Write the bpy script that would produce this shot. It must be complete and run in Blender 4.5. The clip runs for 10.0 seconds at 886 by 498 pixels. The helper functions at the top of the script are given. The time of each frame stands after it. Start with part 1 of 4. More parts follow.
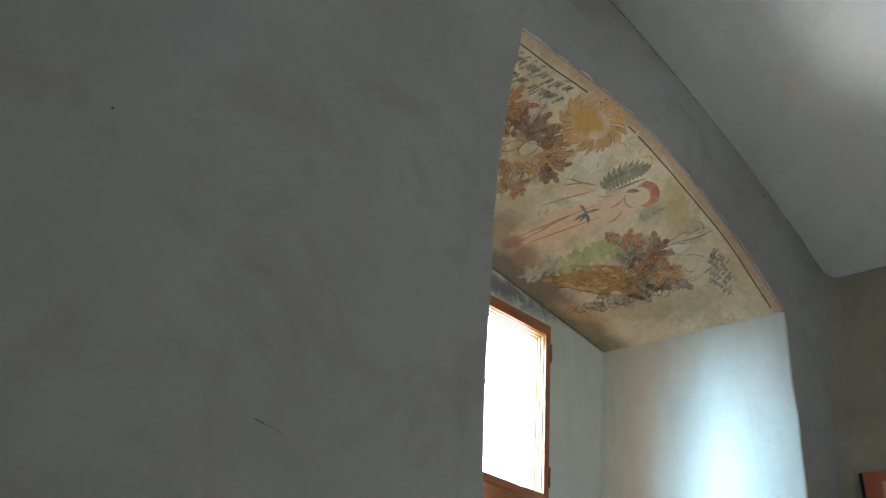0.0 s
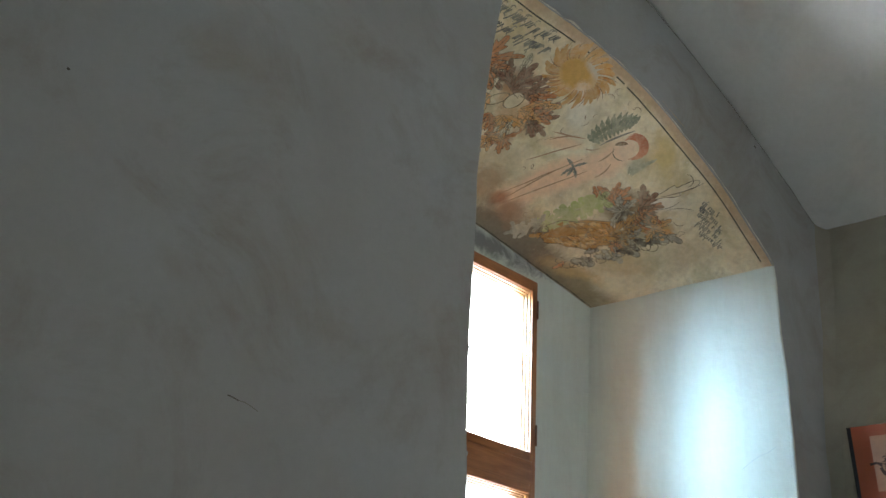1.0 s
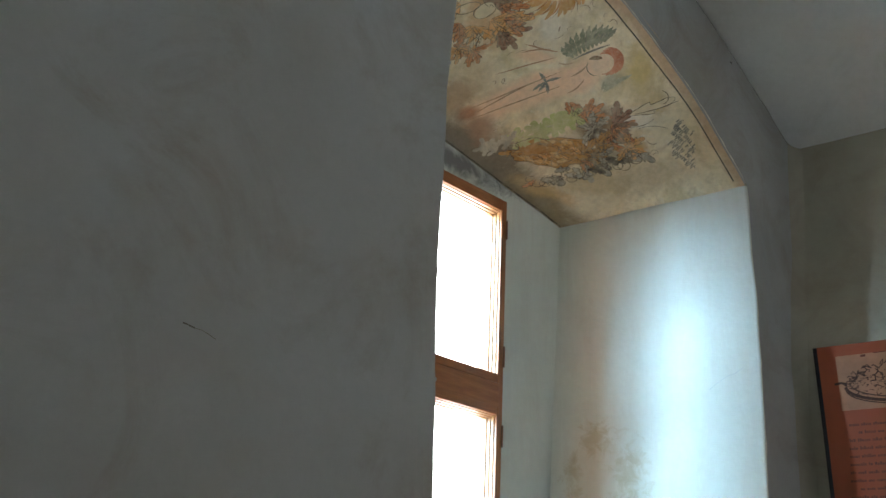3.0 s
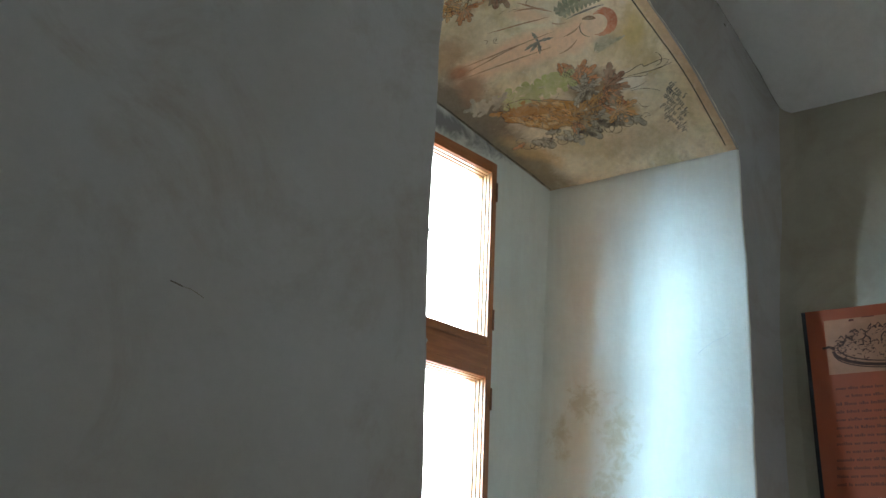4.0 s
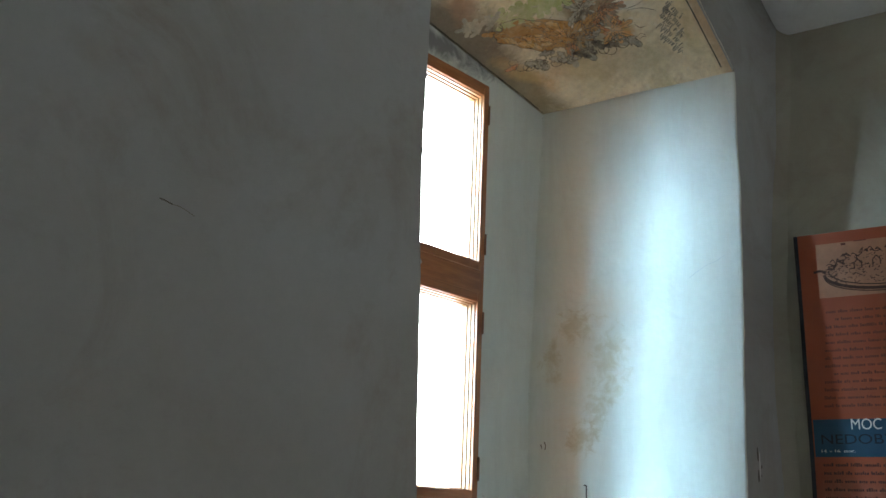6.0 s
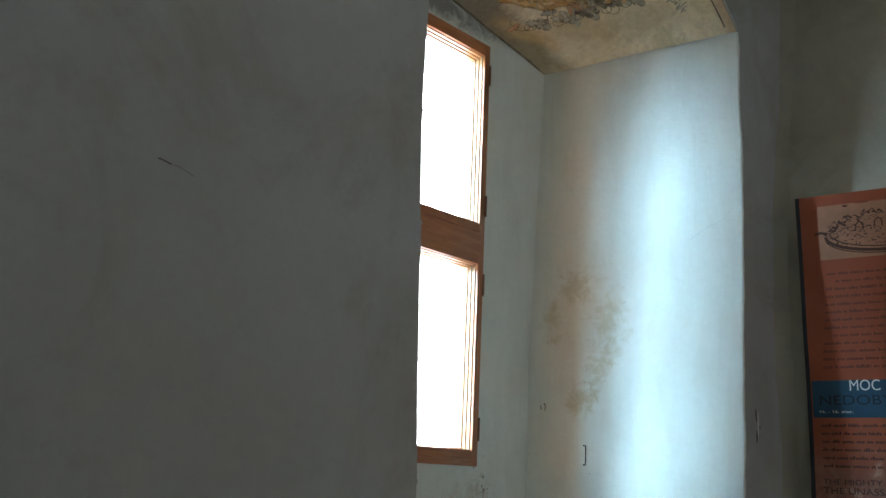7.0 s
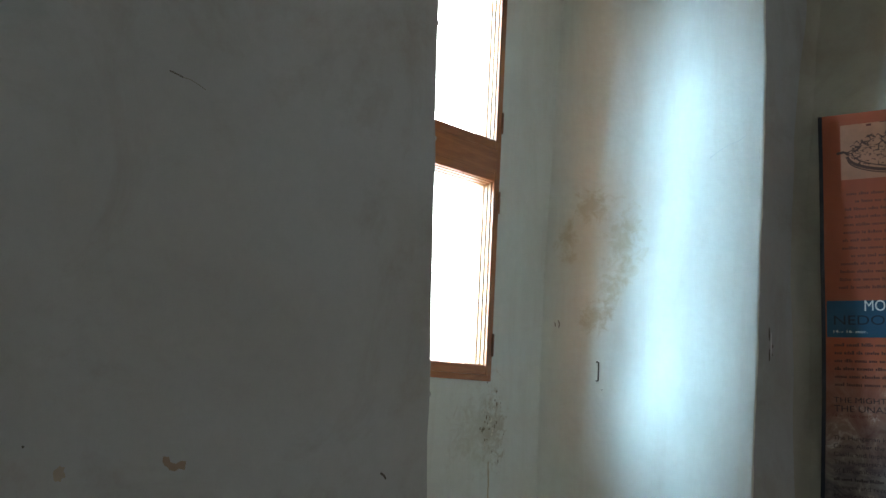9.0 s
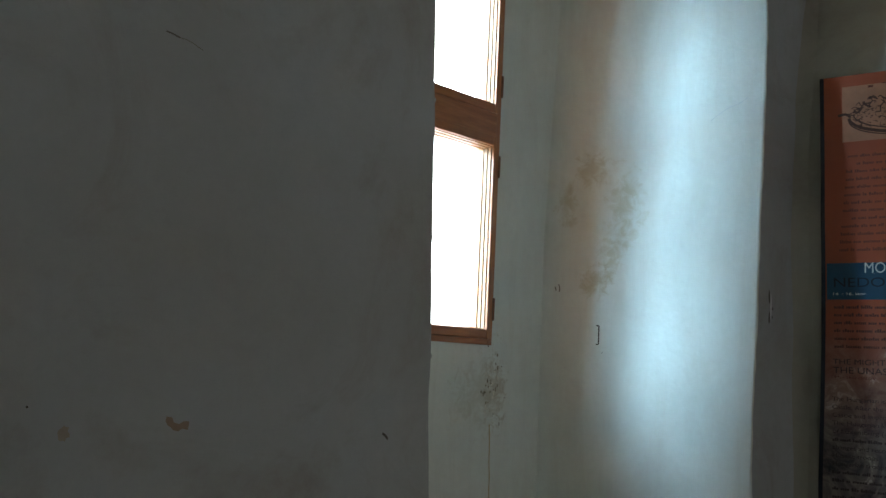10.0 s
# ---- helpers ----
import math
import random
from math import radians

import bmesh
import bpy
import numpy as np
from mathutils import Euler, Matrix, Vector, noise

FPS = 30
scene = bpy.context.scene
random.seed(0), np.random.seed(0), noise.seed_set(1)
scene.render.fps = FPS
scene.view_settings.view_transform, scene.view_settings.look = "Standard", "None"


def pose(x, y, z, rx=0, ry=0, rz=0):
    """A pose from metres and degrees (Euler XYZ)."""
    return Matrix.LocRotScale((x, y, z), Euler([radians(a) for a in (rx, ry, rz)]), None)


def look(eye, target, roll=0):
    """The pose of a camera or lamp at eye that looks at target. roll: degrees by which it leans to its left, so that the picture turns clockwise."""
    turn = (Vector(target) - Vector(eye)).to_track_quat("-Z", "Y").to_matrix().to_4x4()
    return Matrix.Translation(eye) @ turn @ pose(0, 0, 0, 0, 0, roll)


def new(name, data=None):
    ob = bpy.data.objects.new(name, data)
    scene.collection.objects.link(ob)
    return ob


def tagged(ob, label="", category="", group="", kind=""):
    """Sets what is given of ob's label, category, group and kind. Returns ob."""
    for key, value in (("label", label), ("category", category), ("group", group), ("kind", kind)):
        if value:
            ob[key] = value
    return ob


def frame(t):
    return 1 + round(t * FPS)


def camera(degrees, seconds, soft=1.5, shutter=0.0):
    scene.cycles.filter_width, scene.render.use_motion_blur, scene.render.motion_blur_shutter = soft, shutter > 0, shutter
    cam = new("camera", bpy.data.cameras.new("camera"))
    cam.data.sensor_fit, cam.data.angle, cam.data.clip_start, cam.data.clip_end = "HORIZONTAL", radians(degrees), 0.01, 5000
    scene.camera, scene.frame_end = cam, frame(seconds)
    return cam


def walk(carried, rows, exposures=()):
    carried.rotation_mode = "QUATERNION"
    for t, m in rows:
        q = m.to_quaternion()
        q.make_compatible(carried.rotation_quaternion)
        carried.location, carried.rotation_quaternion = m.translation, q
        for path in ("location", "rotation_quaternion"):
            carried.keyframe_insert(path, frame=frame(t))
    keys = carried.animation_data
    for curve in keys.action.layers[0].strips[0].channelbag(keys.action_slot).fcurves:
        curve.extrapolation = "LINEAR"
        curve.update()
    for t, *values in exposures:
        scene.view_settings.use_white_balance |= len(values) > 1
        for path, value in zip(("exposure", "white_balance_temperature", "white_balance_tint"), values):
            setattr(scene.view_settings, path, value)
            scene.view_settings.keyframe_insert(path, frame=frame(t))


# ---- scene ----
cam = camera(52.78, 10.0)
PATH = [
    (0.0, pose(-0.1221, -1.5123, 1.4375, 122.236, -4.373, -42.183)),
    (0.5, pose(-0.0992, -1.5018, 1.4846, 120.338, -3.987, -42.324)),
    (1.0, pose(-0.0799, -1.4877, 1.5189, 118.706, -3.622, -42.519)),
    (1.5, pose(-0.0638, -1.4713, 1.5428, 117.163, -3.181, -42.693)),
    (2.0, pose(-0.0504, -1.4537, 1.5581, 115.904, -2.804, -43.196)),
    (2.5, pose(-0.0394, -1.4357, 1.5670, 114.659, -2.924, -43.896)),
    (3.0, pose(-0.0304, -1.4181, 1.5708, 113.470, -2.831, -44.641)),
    (4.5, pose(-0.0119, -1.3741, 1.5661, 110.304, -2.836, -45.925)),
    (5.0, pose(-0.0077, -1.3636, 1.5624, 109.226, -2.831, -46.243)),
    (5.5, pose(-0.0042, -1.3556, 1.5590, 108.070, -2.649, -46.336)),
    (7.0, pose(0.0041, -1.3454, 1.5526, 104.602, -2.461, -46.325)),
    (7.5, pose(0.0064, -1.3458, 1.5517, 103.257, -2.696, -46.151)),
    (8.0, pose(0.0086, -1.3474, 1.5510, 102.066, -2.796, -45.802)),
    (8.5, pose(0.0106, -1.3495, 1.5497, 100.825, -2.829, -45.347)),
    (9.0, pose(0.0123, -1.3514, 1.5470, 99.382, -3.076, -45.236)),
    (9.5, pose(0.0138, -1.3520, 1.5418, 98.412, -2.979, -45.171)),
    (10.0, pose(0.0149, -1.3504, 1.5330, 97.378, -2.759, -45.161)),
]
walk(cam, PATH, exposures=[(0.0, 0.08), (2.5, -0.06), (5.5, -0.27), (7.5, -0.33), (9.0, -0.27), (9.8, -0.27), (10.0, -0.70)])

# ---------------------------------------------------------------- world and lights
world = bpy.data.worlds.new("sky_world")
scene.world = world
world.use_nodes = True
wn = world.node_tree
sky = wn.nodes.new("ShaderNodeTexSky")
sky.sky_type = "NISHITA"
sky.sun_disc = False
sky.sun_elevation = radians(48)
sky.sun_rotation = radians(150)
wn.nodes["Background"].inputs["Strength"].default_value = 0.12
wn.links.new(sky.outputs["Color"], wn.nodes["Background"].inputs["Color"])


def window_light(name, eye, target, wide, high, power, colour, spread=180):
    data = bpy.data.lights.new(name, "AREA")
    data.shape, data.size, data.size_y = "RECTANGLE", wide, high
    data.energy, data.color, data.spread = power, colour, radians(spread)
    ob = new(name, data)
    ob.matrix_world = look(eye, target)
    return ob


# lamps stand in for bright sky entering the niche window from the side, fading to both ends
for compass, wide, power in ((52.0, 0.73, 850), (58.5, 0.84, 3200), (67.0, 0.84, 1200)):
    window_light("daylight_niche", (2.0 - 6 * math.sin(radians(compass)), 0.65 + 6 * math.cos(radians(compass)), 4.36), (2.0, 0.65, 2.35), wide, 6.3, power, (0.45, 0.755, 1.0))
# lamp in an assumed window out of view, added to light walls and vault
window_light("daylight_unseen_window", (4.25, -3.0, 1.85), (0.8, -2.8, 3.9), 1.2, 1.7, 8.0, (0.78, 0.91, 1.0))


# ---------------------------------------------------------------- materials
def material(name):
    m = bpy.data.materials.new(name)
    m.use_nodes = True
    return m, m.node_tree, m.node_tree.nodes["Principled BSDF"]


def node(nt, kind, **sets):
    n = nt.nodes.new(kind)
    for k, v in sets.items():
        n.inputs[k].default_value = v
    return n


def noise_tex(nt, coord, scale, detail=6.0, rough=0.6, distort=0.0):
    n = node(nt, "ShaderNodeTexNoise", Scale=scale, Detail=detail, Roughness=rough, Distortion=distort)
    nt.links.new(coord, n.inputs["Vector"])
    return n.outputs["Fac"]


def ramp(nt, fac, stops):
    r = nt.nodes.new("ShaderNodeValToRGB")
    e = r.color_ramp.elements
    while len(e) < len(stops):
        e.new(0.5)
    for el, (p, c) in zip(e, stops):
        el.position = p
        el.color = (c, c, c, 1) if isinstance(c, (int, float)) else (*c, 1)
    nt.links.new(fac, r.inputs["Fac"])
    return r.outputs["Color"]


def mix(nt, fac, a, b, mode="MIX"):
    m = nt.nodes.new("ShaderNodeMix")
    m.data_type, m.blend_type = "RGBA", mode
    for sock, v in ((m.inputs[0], fac), (m.inputs[6], a), (m.inputs[7], b)):
        if isinstance(v, bpy.types.NodeSocket):
            nt.links.new(v, sock)
        elif isinstance(v, (int, float)):
            sock.default_value = v
        else:
            sock.default_value = (*v, 1)
    return m.outputs[2]


def bump(nt, bsdf, height, strength, distance):
    b = node(nt, "ShaderNodeBump", Strength=strength, Distance=distance)
    nt.links.new(height, b.inputs["Height"])
    nt.links.new(b.outputs["Normal"], bsdf.inputs["Normal"])


def obj_coord(nt):
    return nt.nodes.new("ShaderNodeTexCoord").outputs["Object"]


def blotch(nt, co, under, centre, radii, turn, colour, strength, soft=0.55, ragged=0.5, scale=9.0):
    """A ragged stain: an ellipsoid about centre, its outline broken by noise."""
    mp = nt.nodes.new("ShaderNodeMapping")
    mp.vector_type = "TEXTURE"
    mp.inputs["Location"].default_value = centre
    mp.inputs["Rotation"].default_value = (radians(turn[0]), radians(turn[1]), radians(turn[2]))
    mp.inputs["Scale"].default_value = radii
    nt.links.new(co, mp.inputs["Vector"])
    ln = nt.nodes.new("ShaderNodeVectorMath")
    ln.operation = "LENGTH"
    nt.links.new(mp.outputs["Vector"], ln.inputs[0])
    ad = nt.nodes.new("ShaderNodeMath")
    ad.operation = "MULTIPLY_ADD"
    nt.links.new(noise_tex(nt, co, scale, 8, 0.7, 0.8), ad.inputs[0])
    ad.inputs[1].default_value = ragged * 2
    nt.links.new(ln.outputs["Value"], ad.inputs[2])
    edge = nt.nodes.new("ShaderNodeMapRange")
    nt.links.new(ad.outputs[0], edge.inputs["Value"])
    edge.inputs["From Min"].default_value = 1 - soft + ragged
    edge.inputs["From Max"].default_value = 1 + ragged
    edge.inputs["To Min"].default_value = strength
    edge.inputs["To Max"].default_value = 0.0
    mask = edge.outputs["Result"]
    return mix(nt, mask, under, colour)


def plaster(name, pale, dull, stain, amount, relief=0.012, stains=(), streak=0.0):
    m, nt, bsdf = material(name)
    co = obj_coord(nt)
    base = mix(nt, ramp(nt, noise_tex(nt, co, 1.6, 5, 0.6, 0.4), [(0.35, 0.0), (0.7, 1.0)]), pale, dull)
    spots = ramp(nt, noise_tex(nt, co, 2.3, 7, 0.68, 1.2), [(0.50, 0.0), (0.74, amount)])
    col = mix(nt, spots, base, stain)
    fine = ramp(nt, noise_tex(nt, co, 38, 4, 0.7), [(0.3, 0.97), (0.7, 1.02)])
    col = mix(nt, 1.0, col, fine, "MULTIPLY")
    if streak:
        runs = nt.nodes.new("ShaderNodeMapping")
        runs.inputs["Scale"].default_value = (7.0, 7.0, 0.9)
        nt.links.new(co, runs.inputs["Vector"])
        fall = ramp(nt, noise_tex(nt, runs.outputs["Vector"], 2.4, 6, 0.65, 0.5), [(0.45, 0.0), (0.72, streak)])
        col = mix(nt, fall, col, stain)
        cloud = ramp(nt, noise_tex(nt, co, 9.0, 6, 0.7, 0.8), [(0.48, 0.0), (0.70, streak * 0.6)])
        col = mix(nt, cloud, col, dull)
    for spot in stains:
        col = blotch(nt, co, col, *spot)
    nt.links.new(col, bsdf.inputs["Base Color"])
    bsdf.inputs["Roughness"].default_value = 0.9
    bsdf.inputs["Specular IOR Level"].default_value = 0.2
    h = mix(nt, 0.12, noise_tex(nt, co, 4.0, 5, 0.5), noise_tex(nt, co, 45, 4, 0.5))
    bump(nt, bsdf, h, 0.5, relief)
    return m


def plain(name, colour, rough=0.6, metal=0.0, grain=0.12, scale=30.0):
    m, nt, bsdf = material(name)
    co = obj_coord(nt)
    g = ramp(nt, noise_tex(nt, co, scale, 5, 0.65), [(0.25, 1 - grain), (0.75, 1 + grain)])
    nt.links.new(mix(nt, 1.0, colour, g, "MULTIPLY"), bsdf.inputs["Base Color"])
    bsdf.inputs["Roughness"].default_value = rough
    bsdf.inputs["Metallic"].default_value = metal
    return m


WALL = plaster("limewashed_plaster", (0.422, 0.436, 0.440), (0.378, 0.370, 0.354), (0.30, 0.26, 0.215), 0.72, stains=(
    ((0.52, 0, 2.28), (0.07, 0.2, 0.035), (0, 35, 0), (0.33, 0.28, 0.22), 0.3, 0.8, 0.9, 9.0),
    ((0.66, 0, 2.23), (0.015, 0.2, 0.06), (0, -25, 0), (0.33, 0.28, 0.22), 0.3, 0.9, 0.9, 12.0),
    ((0.58, 0, 2.79), (0.16, 0.2, 0.09), (0, 0, 0), (0.38, 0.33, 0.26), 0.3, 0.9, 0.9, 6.0)))
DAMP, RUST = (0.46, 0.40, 0.24), (0.41, 0.335, 0.18)
REVEAL = plaster("smooth_white_plaster", (0.715, 0.742, 0.69), (0.645, 0.665, 0.612), (0.53, 0.50, 0.43), 0.25, 0.016, streak=0.30, stains=(
    ((2.59, 0.49, 2.12), (0.3, 0.12, 0.28), (0, 0, 0), (0.58, 0.52, 0.40), 0.4, 0.9, 1.2, 6.0),
    ((2.59, 0.50, 2.25), (0.3, 0.06, 0.07), (0, 0, 0), RUST, 0.5, 0.9, 2.2, 24.0),
    ((2.54, 0.58, 2.13), (0.3, 0.035, 0.06), (0, 0, 0), RUST, 0.5, 0.9, 2.0, 26.0),
    ((2.55, 0.565, 2.06), (0.3, 0.025, 0.03), (0, 0, 0), RUST, 0.5, 0.9, 1.6, 28.0),
    ((2.63, 0.40, 2.10), (0.3, 0.06, 0.15), (0, 0, 0), DAMP, 0.5, 0.9, 2.2, 22.0),
    ((2.61, 0.44, 1.95), (0.3, 0.04, 0.07), (0, 0, 0), DAMP, 0.5, 0.9, 2.0, 26.0),
    ((2.59, 0.485, 1.85), (0.3, 0.045, 0.06), (0, 0, 0), RUST, 0.55, 0.8, 1.8, 26.0),
    ((2.61, 0.44, 1.865), (0.3, 0.03, 0.035), (0, 0, 0), RUST, 0.5, 0.8, 1.8, 28.0),
    ((2.27, 0.64, 1.46), (0.055, 0.05, 0.13), (0, 0, 0), (0.40, 0.33, 0.22), 0.6, 0.7, 2.4, 34.0),
    ((2.19, 0.64, 1.45), (0.13, 0.05, 0.13), (0, 0, 0), (0.46, 0.42, 0.33), 0.45, 0.9, 2.0, 26.0),
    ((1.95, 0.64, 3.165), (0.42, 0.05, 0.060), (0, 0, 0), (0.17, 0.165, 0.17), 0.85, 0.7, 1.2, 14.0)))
END_WALL = plaster("cream_limewashed_plaster", (0.43, 0.41, 0.34), (0.36, 0.335, 0.27), (0.29, 0.25, 0.19), 0.6)
CEIL = plaster("white_vault_plaster", (0.87, 0.88, 0.88), (0.82, 0.83, 0.83), (0.56, 0.55, 0.52), 0.3, 0.006)
FLOOR = plaster("worn_stone_floor", (0.24, 0.22, 0.19), (0.17, 0.155, 0.13), (0.14, 0.12, 0.10), 0.5)


def wood_material(name, stretch, tones=((0.25, 0.082, 0.027), (0.40, 0.145, 0.047), (0.50, 0.215, 0.08))):
    m, nt, bsdf = material(name)
    co = obj_coord(nt)
    st = nt.nodes.new("ShaderNodeMapping")
    st.inputs["Scale"].default_value = stretch
    nt.links.new(co, st.inputs["Vector"])
    g = noise_tex(nt, st.outputs["Vector"], 3.0, 7, 0.65, 0.8)
    nt.links.new(ramp(nt, g, list(zip((0.25, 0.55, 0.8), tones))), bsdf.inputs["Base Color"])
    bsdf.inputs["Roughness"].default_value = 0.38
    bump(nt, bsdf, g, 0.15, 0.002)
    return m


WOOD = wood_material("varnished_red_brown_wood", (22, 22, 2.2))
WOOD_H = wood_material("varnished_red_brown_rail", (2.2, 22, 22))
# yellower copy of the window wood; daylight on the beads is in its colour
LIT_WOOD = wood_material("lit_bead_wood", (22, 22, 2.2), ((0.30, 0.135, 0.045), (0.40, 0.20, 0.075), (0.48, 0.27, 0.11)))
HINGE = plain("brown_painted_metal", (0.20, 0.085, 0.04), 0.45, 0.3)
IRON = plain("dark_rusted_iron", (0.045, 0.030, 0.024), 0.75)


def glass_material():
    m = bpy.data.materials.new("window_glass")
    m.use_nodes = True
    nt = m.node_tree
    nt.nodes.remove(nt.nodes["Principled BSDF"])
    clear = nt.nodes.new("ShaderNodeBsdfTransparent")
    gloss = node(nt, "ShaderNodeBsdfGlossy", Roughness=0.03)
    mx = nt.nodes.new("ShaderNodeMixShader")
    mx.inputs[0].default_value = 0.05
    nt.links.new(clear.outputs[0], mx.inputs[1])
    nt.links.new(gloss.outputs[0], mx.inputs[2])
    nt.links.new(mx.outputs[0], nt.nodes["Material Output"].inputs["Surface"])
    return m


GLASS = glass_material()


# ---------------------------------------------------------------- mesh helpers
def part(name, bm, mat, parent=None, label="", smooth=False):
    me = bpy.data.meshes.new(name)
    bm.normal_update()
    bm.to_mesh(me)
    bm.free()
    for m in mat if isinstance(mat, (list, tuple)) else (mat,):
        me.materials.append(m)
    if smooth:
        for p in me.polygons:
            p.use_smooth = True
    ob = new(name, me)
    ob.parent = parent
    return tagged(ob, label) if label else ob


def add_box(bm, x0, x1, y0, y1, z0, z1, bevel=0.0):
    vs = [bm.verts.new((x, y, z)) for x in (x0, x1) for y in (y0, y1) for z in (z0, z1)]
    fs = [bm.faces.new([vs[i] for i in f]) for f in
          ((0, 1, 3, 2), (4, 6, 7, 5), (0, 4, 5, 1), (2, 3, 7, 6), (0, 2, 6, 4), (1, 5, 7, 3))]
    if bevel:
        es = list({e for f in fs for e in f.edges})
        bmesh.ops.bevel(bm, geom=es, offset=bevel, segments=2, affect="EDGES", profile=0.6)
    return vs


def box_bm(x0, x1, y0, y1, z0, z1, bevel=0.0):
    bm = bmesh.new()
    add_box(bm, x0, x1, y0, y1, z0, z1, bevel)
    return bm


def sheet(bm, fn, nu, nv, mat=0, smooth=True):
    """A grid of fn(u, v), u and v from 0 to 1."""
    vs = [[bm.verts.new(fn(i / nu, j / nv)) for j in range(nv + 1)] for i in range(nu + 1)]
    for i in range(nu):
        for j in range(nv):
            f = bm.faces.new((vs[i][j], vs[i + 1][j], vs[i + 1][j + 1], vs[i][j + 1]))
            f.material_index, f.smooth = mat, smooth
    return vs


# ---------------------------------------------------------------- plan
DEPTH = 0.643          # niche depth up to the window wall
OUT = 0.76             # outer face of the wall
WEST, SOUTH = -1.2, -4.5
SILL = 0.30            # niche floor


def clamp01(t):
    return max(0.0, min(1.0, t))


def rough(x, z, amount=0.004, k=2.2, seed=0.0):
    return amount * noise.fractal(Vector((x * k, z * k, seed)), 1.0, 2.0, 4)


def end_x(z):
    """The end wall leans out towards the springing of the vault."""
    return 3.130 + 0.26 * clamp01((z - 1.9) / 1.7) ** 1.6


SPLAY = 0.1944         # the end wall and the vault run off at 11 degrees


def vault_z(x):
    return 4.245 - 0.125 * (x - 1.1) ** 2


def jamb_left(z):
    return 1.302 + 0.045 * clamp01((2.4 - z) / 1.15) + 0.010 * clamp01((1.7 - z) / 0.5) + 0.078 * clamp01((z - 2.75) / 0.87) ** 2 + rough(z, 7.3, 0.006, 5.0)


def jamb_right(z):
    return 2.895 - 0.105 * clamp01((2.75 - z) / 1.5) + rough(z, 3.1, 0.006, 4.0)


def arch_z(x):
    return 3.666 - 0.438 * (max(0.0, x - 1.8) / 1.09) ** 1.9 - 0.014 * (max(0.0, 1.8 - x) / 0.42) ** 2 + rough(x, 1.7, 0.005, 5.0)


def back_right(z):
    return 2.565 - 0.062 * clamp01((3.1 - z) / 1.1)


def back_z(x):
    return 3.116 + 0.105 * clamp01((2.565 - x) / 0.66) + rough(x, 5.5, 0.004, 6.0)


BACK_LEFT = 1.22
ARCH_L, ARCH_R = jamb_left(3.617), jamb_right(3.227)
TOP_L, TOP_R = arch_z(ARCH_L), arch_z(ARCH_R)


def soffit(u, v):
    """The painted underside of the arch: u across the niche, v from the room to the window."""
    xf = ARCH_L + (ARCH_R - ARCH_L) * u
    xb = BACK_LEFT + (2.565 - BACK_LEFT) * u
    a, b = Vector((xf, 0.0, arch_z(xf))), Vector((xb, DEPTH, back_z(xb)))
    return a.lerp(b, v) + Vector((0, 0, rough(u * 2, v, 0.004, 3.0, 4.0) * 4 * v * (1 - v)))


